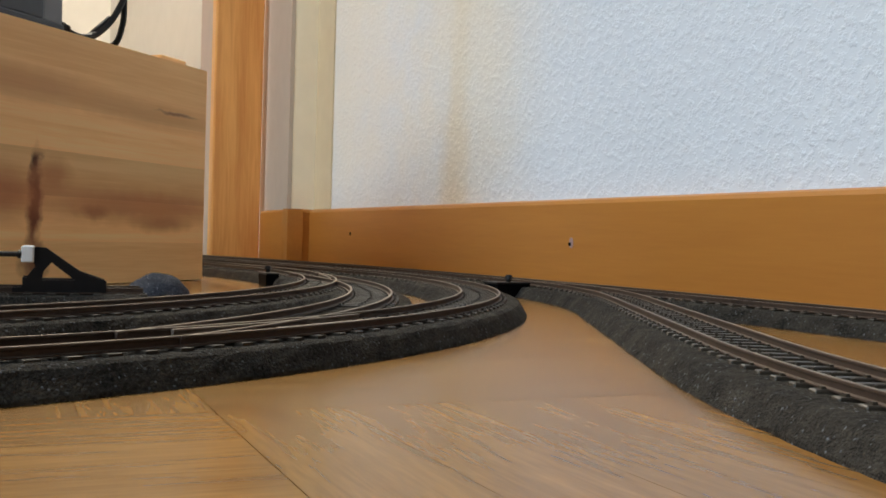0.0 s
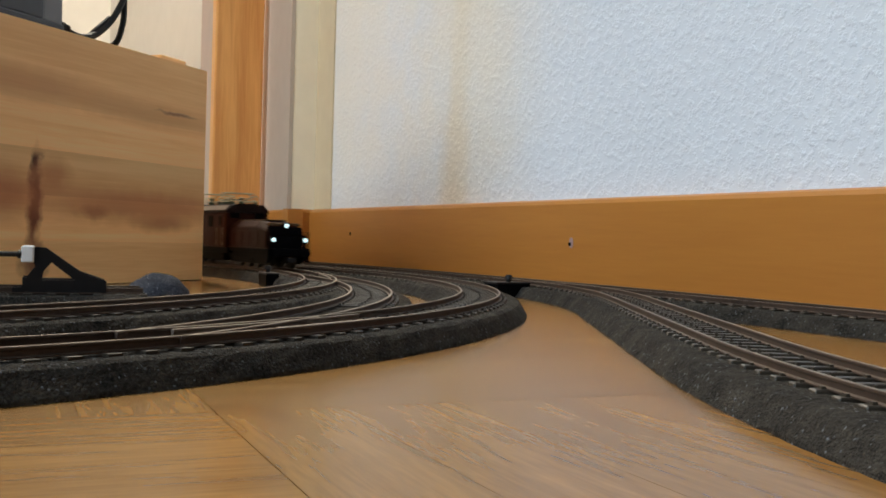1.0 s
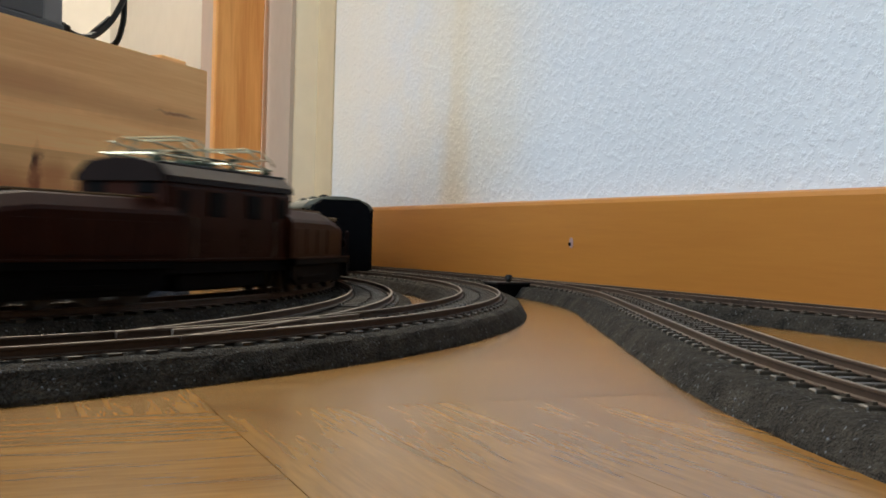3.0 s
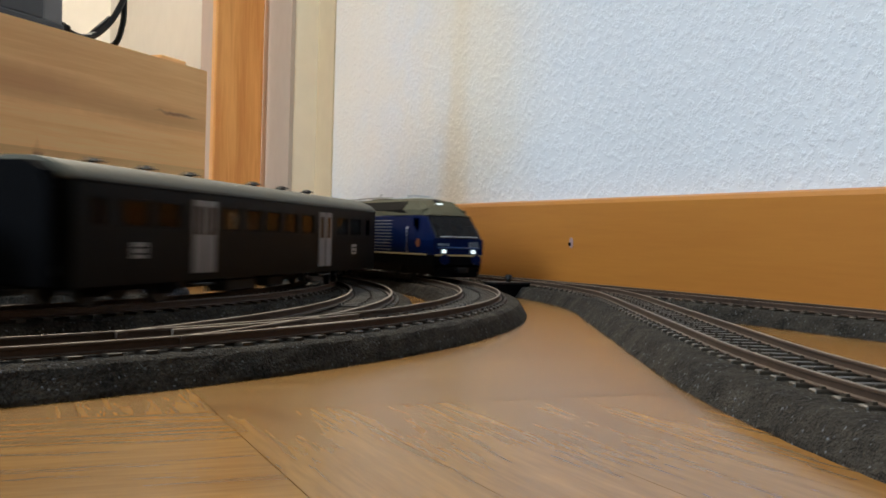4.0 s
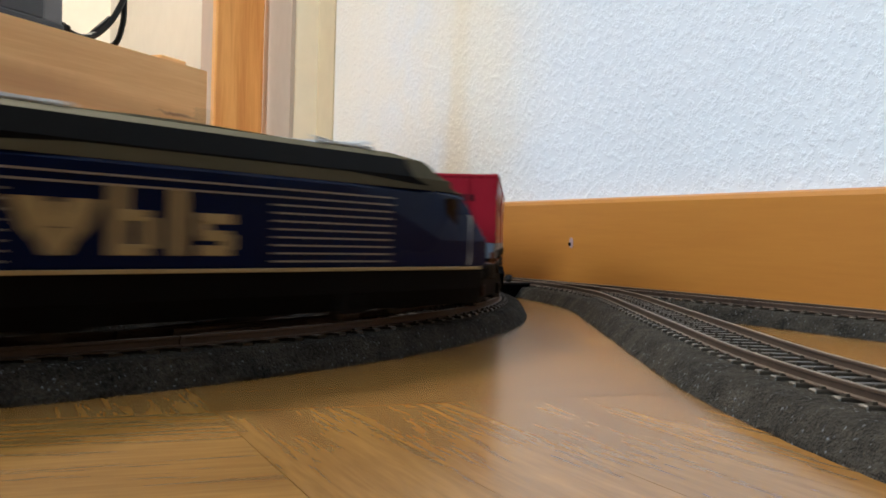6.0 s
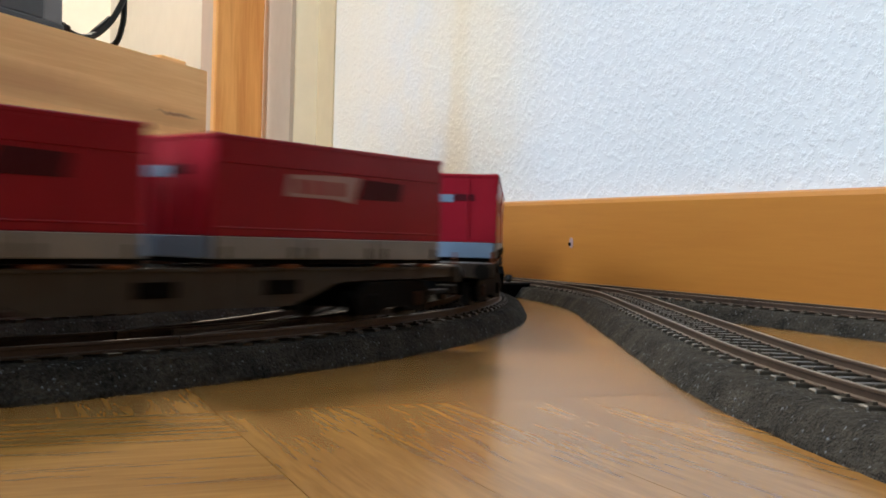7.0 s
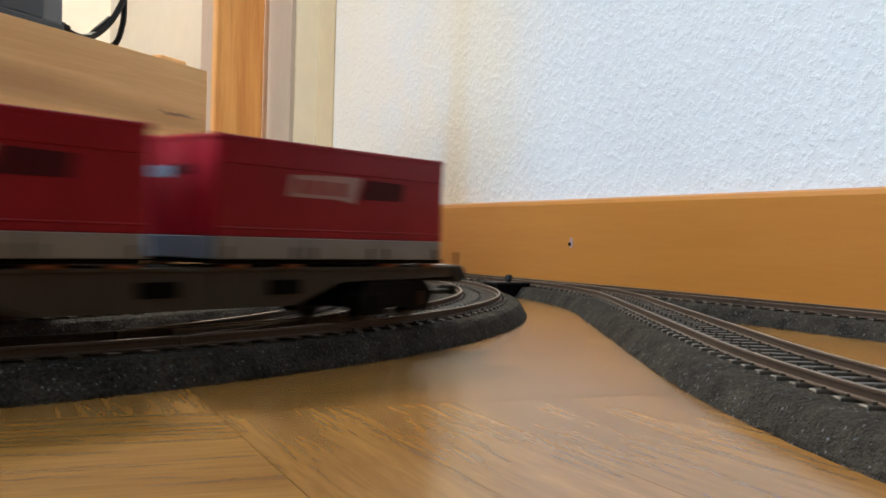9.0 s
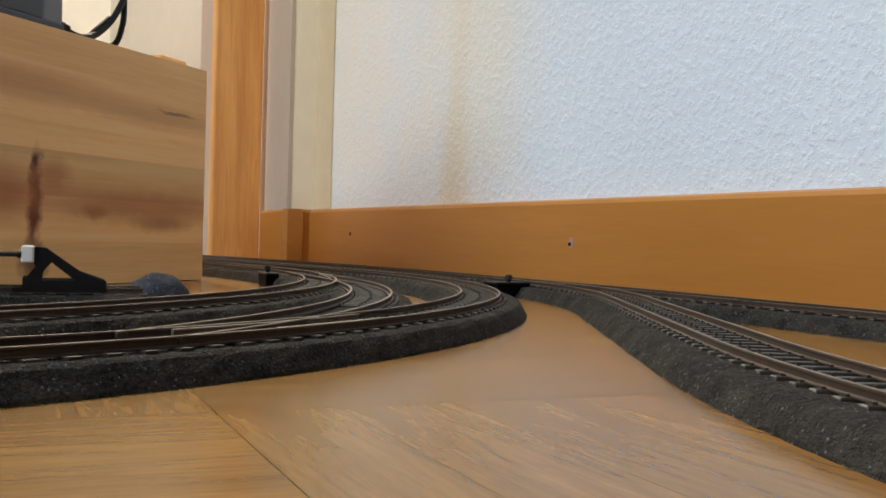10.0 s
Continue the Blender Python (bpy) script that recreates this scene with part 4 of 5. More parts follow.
# ---- passenger coach ----
def passenger_coach(roof_mat, vent_mat, label):
    t = thing("passenger_coach", label, "model coach", "coaches of the passenger train")
    half = 131.0
    wins = [(116, 122), (92, 108), (73, 89)] + [(30, 44), (11, 25), (-7, 7), (-25, -11), (-44, -30)] + [(-89, -73), (-108, -92), (-122, -116)]
    doors = [(49, 66), (-66, -49)]
    z0, zl, zh, z1 = 6.5, 22.8, 30.8, 34.4
    for y in (-1, 1):
        s = bmesh.new()
        add_box(s, (0, y * 16.2, (z0 + zl) / 2), (2 * half, 1.0, zl - z0))
        add_box(s, (0, y * 16.2, (zh + z1) / 2), (2 * half, 1.0, z1 - zh))
        edges = [half]
        for a, b in sorted(wins, reverse=True):
            edges += [b, a]
        edges.append(-half)
        for a, b in zip(edges[::2], edges[1::2]):
            add_box(s, ((a + b) / 2, y * 16.2, (zl + zh) / 2), (abs(a - b), 1.0, zh - zl))
        add_box(s, (0, y * 16.75, zl - 0.5), (2 * half, 0.25, 0.5))
        part("side_wall", s, M_GREENBODY, t, "near-black green side wall")
        for a, b in wins:
            g = bmesh.new()
            add_box(g, ((a + b) / 2, y * 16.1, (zl + zh) / 2), (b - a - 0.04, 0.4, zh - zl - 0.04))
            ob = part("window_pane", g, M_GLASS, t)
            ob.visible_shadow = False
            fr = bmesh.new()
            c = (a + b) / 2
            for dz in (zl + 0.35, zh - 0.35):
                add_box(fr, (c, y * 16.5, dz), (b - a, 0.6, 0.5))
            for dx in (a + 0.3, b - 0.3):
                add_box(fr, (dx, y * 16.5, (zl + zh) / 2), (0.5, 0.6, zh - zl))
            part("window_frame", fr, M_DARKFRAME, t)
        for a, b in doors:
            for k in (0.25, 0.75):
                d = bmesh.new()
                cx, w = a + (b - a) * k, (b - a) / 2 - 1.1
                add_box(d, (cx, y * 16.8, 15.0), (w, 0.8, 12.4), 0.25)
                add_box(d, (cx, y * 16.8, 31.2), (w, 0.8, 2.0), 0.2)
                for e in (-w / 2 + 0.9, w / 2 - 0.9):
                    add_box(d, (cx + e, y * 16.8, 25.6), (1.7, 0.8, 9.4), 0.2)
                leaf = part("door_leaf", d, M_DOOR, t, "silver folding door leaf")
                g = bmesh.new()
                add_box(g, (cx, y * 16.85, 25.6), (w - 3.4, 0.3, 9.2))
                part("door_window", g, M_TINTED, leaf)
            st = bmesh.new()
            add_box(st, ((a + b) / 2, y * 15.6, 5.2), (14, 3.0, 0.8), 0.2)
            part("step", st, M_BLACK, t)
        for x in (98, -98):
            pl = bmesh.new()
            add_box(pl, (x, y * 16.8, 16.2), (7.5, 0.3, 4.6), 0.1)
            plate = part("destination_panel", pl, M_LOUVRE, t, "small pale grey panel")
            for k in range(2):
                ln = bmesh.new()
                add_box(ln, (x, y * 17.0, 15.2 + 1.8 * k), (5.4, 0.12, 0.6))
                part("print_bar", ln, M_DARKFRAME, plate)
        ga = bmesh.new()
        add_box(ga, (0, y * 16.4, 34.6), (2 * half + 1, 1.2, 0.7), 0.2)
        part("gutter", ga, M_GREENBODY, t)
    r = bmesh.new()
    def arch(x, k):
        return mirror_rows([(x, 16.9 * k, 34.6), (x, 16.5 * k, 35.9), (x, 14.3 * k, 38.0 - (1 - k) * 6), (x, 9.5 * k, 39.9 - (1 - k) * 8), (x, 4.0 * k, 40.8 - (1 - k) * 9)])
    add_loft(r, [arch(x, k) for x, k in ((-half - 1, 0.985), (-half + 1, 1.0), (half - 1, 1.0), (half + 1, 0.985))])
    part("roof", r, roof_mat, t, "arched roof", smooth=True)
    for x in (96, 66, 36, -18, -48, -78):
        v = bmesh.new()
        add_cyl(v, (x, 0, 41.2), 1.6, 1.4, "z", 14)
        add_cyl(v, (x, 0, 42.3), 3.4, 1.1, "z", 16, 1.2)
        part("roof_vent", v, vent_mat, t, "mushroom roof vent")
    fl = bmesh.new()
    add_box(fl, (0, 0, 6.8), (2 * half - 1, 31.0, 1.0))
    for x in (-70, -46, 46, 70, -112, 112):
        add_box(fl, (x, 10.5, 19.5), (0.8, 9.5, 25))
        add_box(fl, (x, -10.5, 19.5), (0.8, 9.5, 25))
    part("inner_floor", fl, M_DARKFRAME, t)
    for x0, x1 in ((27, 130), (-130, -45)):
        iw = bmesh.new()
        add_box(iw, ((x0 + x1) / 2, 0, 20.4), (x1 - x0, 0.8, 26.0))
        part("inner_partition", iw, M_DARKFRAME, t)
    for y in (-9.5, 9.5):
        for x in (100, 81, 37, 18, 0, -18, -37, -81, -100):
            se = bmesh.new()
            add_box(se, (x, y, 12.5), (3.0, 11, 11.5), 0.8)
            add_box(se, (x + 4, y, 10.0), (6, 11, 3), 0.6)
            add_box(se, (x - 4, y, 10.0), (6, 11, 3), 0.6)
            part("seat", se, M_SEAT, t)
    uf = bmesh.new()
    add_box(uf, (0, 0, 4.9), (120, 9, 3.6), 0.5)
    add_box(uf, (18, 8.5, 3.6), (26, 8, 4.6), 0.6)
    add_box(uf, (-22, -8.5, 3.6), (30, 8, 4.6), 0.6)
    add_box(uf, (-14, 8.5, 4.0), (14, 8, 3.8), 0.6)
    part("underframe", uf, M_BLACK, t)
    for d in (1, -1):
        e = bmesh.new()
        add_loft(e, [[(d * x, w, 6.0), (d * x, w, 32.6), (d * x, w * 0.8, 36.4), (d * x, w * 0.35, 38.4), (d * x, -w * 0.35, 38.4), (d * x, -w * 0.8, 36.4), (d * x, -w, 32.6), (d * x, -w, 6.0)] for x, w in ((half - 1.2, 16.2), (half + 0.8, 15.4))])
        part("end_wall", e, M_GREENBODY, t)
        bl = bmesh.new()
        for k in range(4):
            o = half + 1.8 + k * 1.5
            add_loft(bl, [[(d * x, 14.6 * q, 7.0), (d * x, 14.6 * q, 32.0), (d * x, 12.8 * q, 36.4), (d * x, 8.6 * q, 39.0), (d * x, -8.6 * q, 39.0), (d * x, -12.8 * q, 36.4), (d * x, -14.6 * q, 32.0), (d * x, -14.6 * q, 7.0)] for x, q in ((o - 0.75, 0.95), (o, 1.0), (o + 0.75, 0.95))])
        add_box(bl, (d * (half + 3.2), 0, 20), (6.4, 23, 24))
        part("gangway_bellows", bl, M_RUBBER, t, "black rubber gangway bellows")
        buffers(t, d * (half + 0.5), 11.0, 12.2, 2.4, 3.6)
        coupling(t, d * half, 5.0)
        bo = bmesh.new()
        for y in (-11.6, 11.6):
            add_poly(bo, [(-21, 4.6), (-18, 3.0), (-11, 3.0), (-7, 4.6), (7, 4.6), (11, 3.0), (18, 3.0), (21, 4.6), (20, 6.6), (-20, 6.6)], y - 0.7, y + 0.7)
            for k in (-14.5, 14.5):
                add_cyl(bo, (k, y + (0.8 if y > 0 else -0.8), 5.2), 1.7, 1.4, "y", 12)
        add_box(bo, (0, 0, 5.6), (8, 22, 2), 0.4)
        b = part("bogie", bo, M_BLACKFRONT, t)
        b.matrix_basis = pose(d * 90 * U, 0, 0)
        wheels(b, (-14.5, 14.5), WHEEL_S, 5.2)
    return t

# ---- container wagon and containers ----
def container_wagon():
    t = thing("container_wagon", "weathered grey flat container wagon with black bogies", "model wagon", "wagons of the container train")
    for y in (-12.2, 12.2):
        s = bmesh.new()
        add_poly(s, [(-98, 14.0), (-98, 11.2), (-50, 10.4), (-34, 5.0), (34, 5.0), (50, 10.4), (98, 11.2), (98, 14.0)], y - 0.9, y + 0.9)
        for k in range(-3, 4):
            add_box(s, (k * 9.5, y * 1.06, 9.6), (1.0, 0.9, 7.8))
        add_box(s, (0, y * 1.04, 13.7), (197, 2.0, 0.8), 0.1)
        sill = part("side_sill", s, M_SILL, t, "deep fish-bellied side sill")
        for x in (-30, 6):
            q = bmesh.new()
            add_box(q, (x, y * 1.11, 9.5), (10, 0.3, 3.4))
            part("print_panel", q, M_DARKFRAME, sill)
    c = bmesh.new()
    for x in (-88, -70, -50, -30, -12, 12, 30, 50, 70, 88):
        add_box(c, (x, 0, 13.0), (3.2, 24.4, 2.2), 0.2)
    add_box(c, (0, 0, 11.4), (196, 5, 3.0), 0.3)
    part("cross_member", c, M_SILL, t)
    for x in (-85, -68, -32, -15, 15, 32, 68, 85):
        for y in (-12.6, 12.6):
            k = bmesh.new()
            add_box(k, (x, y, 14.4), (5.2, 3.2, 1.0), 0.3)
            part("container_bracket", k, M_RUST, t, "rust-orange container bracket")
    for d in (1, -1):
        e = bmesh.new()
        add_box(e, (d * 98.5, 0, 12.0), (2.0, 29, 4.8), 0.3)
        part("end_beam", e, M_SILL, t)
        pf = bmesh.new()
        add_box(pf, (d * 94.5, 0, 14.3), (8.0, 27.5, 0.6), 0.1)
        part("end_platform", pf, M_BOARD, t, "pale end platform")
        buffers(t, d * 99, 11.8, 10.4, 2.6, 4.2)
        coupling(t, d * 98.5, 6.0, 8.0)
        for y in (-13.4, 13.4):
            h = bmesh.new()
            add_tube(h, [(d * 98.2, y, 12), (d * 98.2, y, 18.2)], 0.45)
            part("handrail", h, M_RUST, t)
        bo = bmesh.new()
        for y in (-11.4, 11.4):
            add_poly(bo, [(-21, 6.6), (-18, 1.8), (-8, 1.8), (-4, 3.2), (4, 3.2), (8, 1.8), (18, 1.8), (21, 6.6), (16, 10.2), (-16, 10.2)], y - 1.2, y + 1.2)
        add_box(bo, (0, 0, 6.6), (34, 21, 6.0), 0.4)
        b = part("bogie", bo, M_BLACKFRONT, t)
        b.matrix_basis = pose(d * 71 * U, 0, 0)
        for k in (-12.6, 12.6):
            for y in (-12.6, 12.6):
                ax = bmesh.new()
                add_box(ax, (k, y, 5.2), (3.4, 1.4, 4.0), 0.4)
                part("axle_box", ax, M_AXLEBOX if k * d > 0 else M_BLACKFRONT, b)
        wheels(b, (-12.6, 12.6), WHEEL_S, 5.2)
    return t

def container():
    t = thing("freight_container", "red swap-body container with a light grey dropside band", "model container", "containers of the container train")
    L, W, H = 82.0, 29.0, 28.6
    b = bmesh.new()
    add_box(b, (0, 0, 6.0 + (H - 6.0) / 2), (L, W, H - 6.0), 0.35)
    part("body", b, M_RED, t, "matt red body")
    fb = bmesh.new()
    add_box(fb, (0, 0, 3.05), (L - 2.5, W - 3.0, 6.1))
    part("floor_frame", fb, M_DARKFRAME, t)
    tr = bmesh.new()
    for y in (-1, 1):
        add_box(tr, (0, y * W / 2, H - 0.7), (L, 0.7, 1.0), 0.15)
        for k in range(13):
            add_box(tr, (-L / 2 + 3.5 + k * 6.25, y * (W / 2 + 0.25), H - 1.0), (0.9, 0.4, 1.2))
    for x in (-1, 1):
        add_box(tr, (x * L / 2, 0, H - 0.7), (0.7, W, 1.0), 0.15)
    part("top_rail", tr, M_RED, t)
    for y in (-1, 1):
        for k in range(3):
            p = bmesh.new()
            add_box(p, (-27 + 27 * k, y * (W / 2 - 0.2), 3.6), (26.4, 0.9, 5.0), 0.2)
            board = part("dropside_board", p, M_BOARD, t, "light grey dropside board")
            for e in (-10.5, 10.5):
                hg = bmesh.new()
                add_box(hg, (-27 + 27 * k + e, y * (W / 2 + 0.35), 2.6), (1.0, 0.4, 2.6))
                part("hinge", hg, M_SILL, board)
        # emblem in plain shapes
        lp = bmesh.new()
        add_poly(lp, [(19, 15.8), (2.5, 15.8), (-4, 15.0), (-6.5, 21.6), (2.0, 21.6), (18.0, 20.9)], y * (W / 2), y * (W / 2 + 0.22))
        pl = part("pale_emblem_shape", lp, mat_pale, t)
        for x0 in (15.0, 10.5, 6.0, 1.0):
            q = bmesh.new()
            add_box(q, (x0, y * (W / 2 + 0.25), 18.3), (2.6, 0.2, 3.4))
            part("print_bar", q, M_RED, pl)
        dp = bmesh.new()
        add_poly(dp, [(-6.0, 16.2), (-22.5, 16.4), (-23.5, 21.0), (-8.0, 21.3)], y * (W / 2), y * (W / 2 + 0.22))
        part("dark_emblem_shape", dp, M_DARKRED, t)
    for y in (-1, 1):
        q = bmesh.new()
        add_box(q, (0, y * (W / 2 + 0.02), 25.0), (L - 0.8, 0.5, 5.6), 0.2)
        part("upper_side_panel", q, M_RED, t)
        q = bmesh.new()
        add_box(q, (0, y * (W / 2 + 0.02), 8.0), (L - 1.2, 0.4, 0.5), 0.15)
        part("lower_side_rail", q, M_RED, t)
    for x in (-1, 1):
        e = bmesh.new()
        add_box(e, (x * (L / 2 - 0.15), 0, 3.6), (0.9, W - 1.6, 5.0), 0.2)
        part("end_board", e, M_ENDBOARD, t, "end board with blue daylight painted into its grey")
        lp = bmesh.new()
        add_box(lp, (x * (L / 2 + 0.1), -x * 4.6, 20.4), (0.3, 9.5, 2.6), 0.1)
        part("pale_end_emblem", lp, M_ENDBOARD, t)
        dp = bmesh.new()
        add_box(dp, (x * (L / 2 + 0.1), x * 3.6, 20.8), (0.3, 6.6, 2.2), 0.1)
        part("dark_end_emblem", dp, M_DARKRED, t)
        bars = bmesh.new()
        for y in (-5, 5):
            add_tube(bars, [(x * (L / 2 + 0.35), y, 7), (x * (L / 2 + 0.35), y, 27.2)], 0.25)
        part("lock_rod", bars, M_RED, t)
        for y in (-1, 1):
            for z in (0.6, H - 0.5):
                cc = bmesh.new()
                add_box(cc, (x * (L / 2 - 1.1), y * (W / 2 - 1.1), z), (2.4, 2.4, 1.3), 0.2)
                part("corner_casting", cc, M_DARKFRAME if z < 5 else M_RED, t)
    return t

mat_pale = mat("pale_pink_print", (0.44, 0.29, 0.29), 0.5, 0, 0.08, 300, spec=0.15)

# ---- wooden box and what stands on it ----
BOX_X, BOX_Y = Vector((0.362, 0.932, 0)), Vector((-0.932, 0.362, 0))
BOX_AT = Vector((-159, 673, 0)) - BOX_X * 135 + BOX_Y * 125
BOX_M = pose(BOX_AT.x * U, BOX_AT.y * U, 0, 0, 0, math.degrees(math.atan2(0.932, 0.362)))

def knotted(m):
    """Adds a dark resinous spike knot to a wood material, in the box's own space."""
    nt = m.node_tree
    N, L = nt.nodes, nt.links
    p = N["Principled BSDF"]
    old = p.inputs["Base Color"].links[0].from_socket
    co = N.new("ShaderNodeTexCoord")
    nz = N.new("ShaderNodeTexNoise"); nz.inputs["Scale"].default_value = 90; nz.inputs["Detail"].default_value = 4
    L.new(co.outputs["Object"], nz.inputs["Vector"])
    off = N.new("ShaderNodeVectorMath"); off.operation = "MULTIPLY_ADD"
    off.inputs[1].default_value = (0.016, 0.004, 0.0045)
    L.new(nz.outputs["Color"], off.inputs[0]); L.new(co.outputs["Object"], off.inputs[2])
    out = old
    for at, size, col, amount in (((-0.0165, -0.117, 0.042), (0.0058, 0.05, 0.032), (0.26, 0.065, 0.025), 0.9), ((-0.0165, -0.117, 0.066), (0.0042, 0.05, 0.0052), (0.035, 0.010, 0.006), 0.98), ((-0.0165, -0.117, 0.046), (0.0026, 0.05, 0.022), (0.12, 0.032, 0.016), 0.85),
                                  ((-0.018, -0.117, 0.012), (0.009, 0.05, 0.014), (0.15, 0.055, 0.03), 0.85), ((-0.045, -0.117, 0.048), (0.034, 0.05, 0.016), (0.46, 0.15, 0.055), 0.75), ((-0.004, -0.117, 0.060), (0.016, 0.05, 0.010), (0.52, 0.20, 0.07), 0.7),
                                  ((0.070, -0.117, 0.046), (0.12, 0.05, 0.011), (0.50, 0.18, 0.065), 0.75), ((0.092, -0.117, 0.036), (0.030, 0.05, 0.006), (0.40, 0.13, 0.05), 0.6), ((0.030, -0.117, 0.041), (0.014, 0.05, 0.004), (0.38, 0.12, 0.045), 0.6),
                                  ((0.085, -0.117, 0.102), (0.075, 0.05, 0.008), (0.60, 0.30, 0.12), 0.55), ((0.104, -0.117, 0.1055), (0.022, 0.05, 0.0012), (0.20, 0.08, 0.04), 0.75), ((-0.03, -0.117, 0.106), (0.085, 0.05, 0.010), (0.58, 0.27, 0.11), 0.6)):
        d = N.new("ShaderNodeVectorMath"); d.operation = "SUBTRACT"; d.inputs[1].default_value = [at[0] + 0.008, at[1] + 0.002, at[2] + 0.0022]
        L.new(off.outputs[0], d.inputs[0])
        sc = N.new("ShaderNodeVectorMath"); sc.operation = "DIVIDE"; sc.inputs[1].default_value = size
        L.new(d.outputs[0], sc.inputs[0])
        ln = N.new("ShaderNodeVectorMath"); ln.operation = "LENGTH"; L.new(sc.outputs[0], ln.inputs[0])
        mr = N.new("ShaderNodeMapRange"); mr.inputs[1].default_value, mr.inputs[2].default_value, mr.inputs[3].default_value, mr.inputs[4].default_value = 0.35, 1.2, amount, 0.0
        L.new(ln.outputs["Value"], mr.inputs[0])
        mx = N.new("ShaderNodeMix"); mx.data_type = "RGBA"; mx.inputs[7].default_value = (*col, 1)
        L.new(mr.outputs[0], mx.inputs[0]); L.new(out, mx.inputs[6])
        out = mx.outputs[2]
    L.new(out, p.inputs["Base Color"])

def wooden_box():
    t = thing("wooden_box", "pale glued beech box with dark knot streaks, standing on the parquet", "box")
    t.matrix_world = BOX_M
    z = 0.5
    for k, h in enumerate((24.0, 24.3, 24.3, 24.3, 20.3, 20.3)):
        b = bmesh.new()
        add_box(b, (0, -116, z + h / 2), (270, 18, h), 0.03)
        part("glued_board", b, M_BOX, t)
        z += h
    for nm, c, s in (("back_panel", (0, 116, 69), (270, 18, 137)), ("end_panel", (126, 0, 69), (18, 213.6, 137)), ("end_panel", (-126, 0, 69), (18, 213.6, 137)), ("top_panel", (0, 0, 129), (233.6, 213.6, 17.5))):
        b = bmesh.new()
        add_box(b, c, s, 0.8)
        part(nm, b, M_BOX, t)
    TOP = 138.2
    blk = bmesh.new()
    add_box(blk, (0, 0, 1.9), (26, 16, 3.8), 1.0, seg=2)
    ob = tagged(part("wood_offcut", blk, M_BOX), "small pale wood offcut lying on the box", "wood piece")
    ob.matrix_world = BOX_M @ pose(0.106, -0.112, TOP * U)
    dv = thing("transformer", "dark grey plastic transformer housing standing on the box", "transformer")
    dv.matrix_world = BOX_M @ pose(-0.053, -0.080, TOP * U)
    b = bmesh.new(); add_box(b, (0, 0, 34), (112, 80, 64), 3.0, seg=2); part("housing", b, M_DEVICE, dv)
    b = bmesh.new(); add_box(b, (51, 0, 34), (18, 80.8, 65), 3.2, seg=2); part("end_cap", b, M_DEVICE_L, dv, "lighter grey end cap")
    b = bmesh.new(); add_box(b, (0, 0, 2), (119, 83, 4), 1.0); part("base_plate", b, M_DEVICE, dv)
    cb = thing("power_cable", "thick black cable loops hanging from the transformer", "cable")
    cb.matrix_world = BOX_M @ pose(0, -0.112, 0)
    def curve(pts, n=8):
        out = []
        for i in range(len(pts) - 1):
            p0, p1, p2, p3 = (Vector(pts[max(0, min(len(pts) - 1, i + k))]) for k in (-1, 0, 1, 2))
            for j in range(n):
                u = j / n
                out.append(0.5 * ((2 * p1) + (p2 - p0) * u + (2 * p0 - 5 * p1 + 4 * p2 - p3) * u * u + (3 * p1 - p0 - 3 * p2 + p3) * u ** 3))
        return out + [Vector(pts[-1])]
    for pts, r in (([(3, 0, 146), (10, 0, 144.5), (20, 0, 141.6), (30, 0, 140.6), (41, 0, 144), (53, 0, 153), (61, 0, 163), (67, 0, 174), (72, 2, 190), (60, 30, 215), (20, 50, 205)], 1.9),
                   ([(69, 3, 182), (67.5, 1, 168), (65, 0, 154), (61, 4, 141.5), (52, 20, 140.4), (30, 30, 140.4)], 1.8), ([(30, 4, 140.4), (37, 2, 142.5), (45, 1, 149), (55, 1, 157)], 1.5)):
        bm = bmesh.new(); add_tube(bm, curve(pts), r, 10); part("cable_strand", bm, M_BLACK, cb, smooth=True)
    for k in range(5):
        bm = bmesh.new(); add_cyl(bm, (5 + k * 3.2, 0, 145.6 - k * 0.75), 2.7, 1.7, "x", 12); part("strain_relief_ring", bm, M_BLACK, cb)

def buffer_stop(m):
    t = thing("buffer_stop", "black plastic model buffer stop with a white lamp block", "buffer stop")
    t.matrix_world = m
    for y in (-8.4, 8.4):
        s = bmesh.new()
        for pts in ([(-17.3, 0), (17.4, 0), (17.4, 2.6), (-17.3, 2.6)], [(-13.7, 2.4), (17.4, 2.4), (17.4, 5.2), (13.5, 6.6), (5.6, 5.5), (-6.8, 5.5), (-13.7, 6.4)],
                    [(-12.4, 6.0), (-6.7, 5.3), (-6.0, 9.0), (-3.2, 12.4), (-5.4, 17.9), (-9.6, 18.1), (-9.6, 12.0), (-9.0, 10.6), (-11.4, 7.6)],
                    [(5.5, 5.4), (13.6, 6.5), (7.5, 8.7), (-5.4, 17.9), (-3.4, 12.5)]):
            add_poly(s, pts, y - 1.0, y + 1.0)
        part("side_frame", s, M_BLACK, t)
    b = bmesh.new(); add_box(b, (-8.4, 0, 15.4), (2.4, 18.8, 4.6), 0.4); part("cross_beam", b, M_BLACK, t)
    b = bmesh.new(); add_box(b, (0, 0, 0.9), (33, 14.8, 1.6), 0.2); part("base", b, M_BLACK, t)
    for y in (-8.4, 8.4):
        b = bmesh.new(); add_box(b, (-12.0, y, 15.4), (4.6, 3.0, 6.4), 0.5, seg=2); part("lamp_block", b, M_WHITE, t, "white lamp block")
        b = bmesh.new(); add_cyl(b, (-14.9, y, 15.3), 1.6, 1.4, "x", 14); add_cyl(b, (-20, y, 15.2), 0.9, 11, "x", 12); add_cyl(b, (-26, y, 15.2), 2.6, 1.0, "x", 16); part("buffer", b, M_BLACK, t)

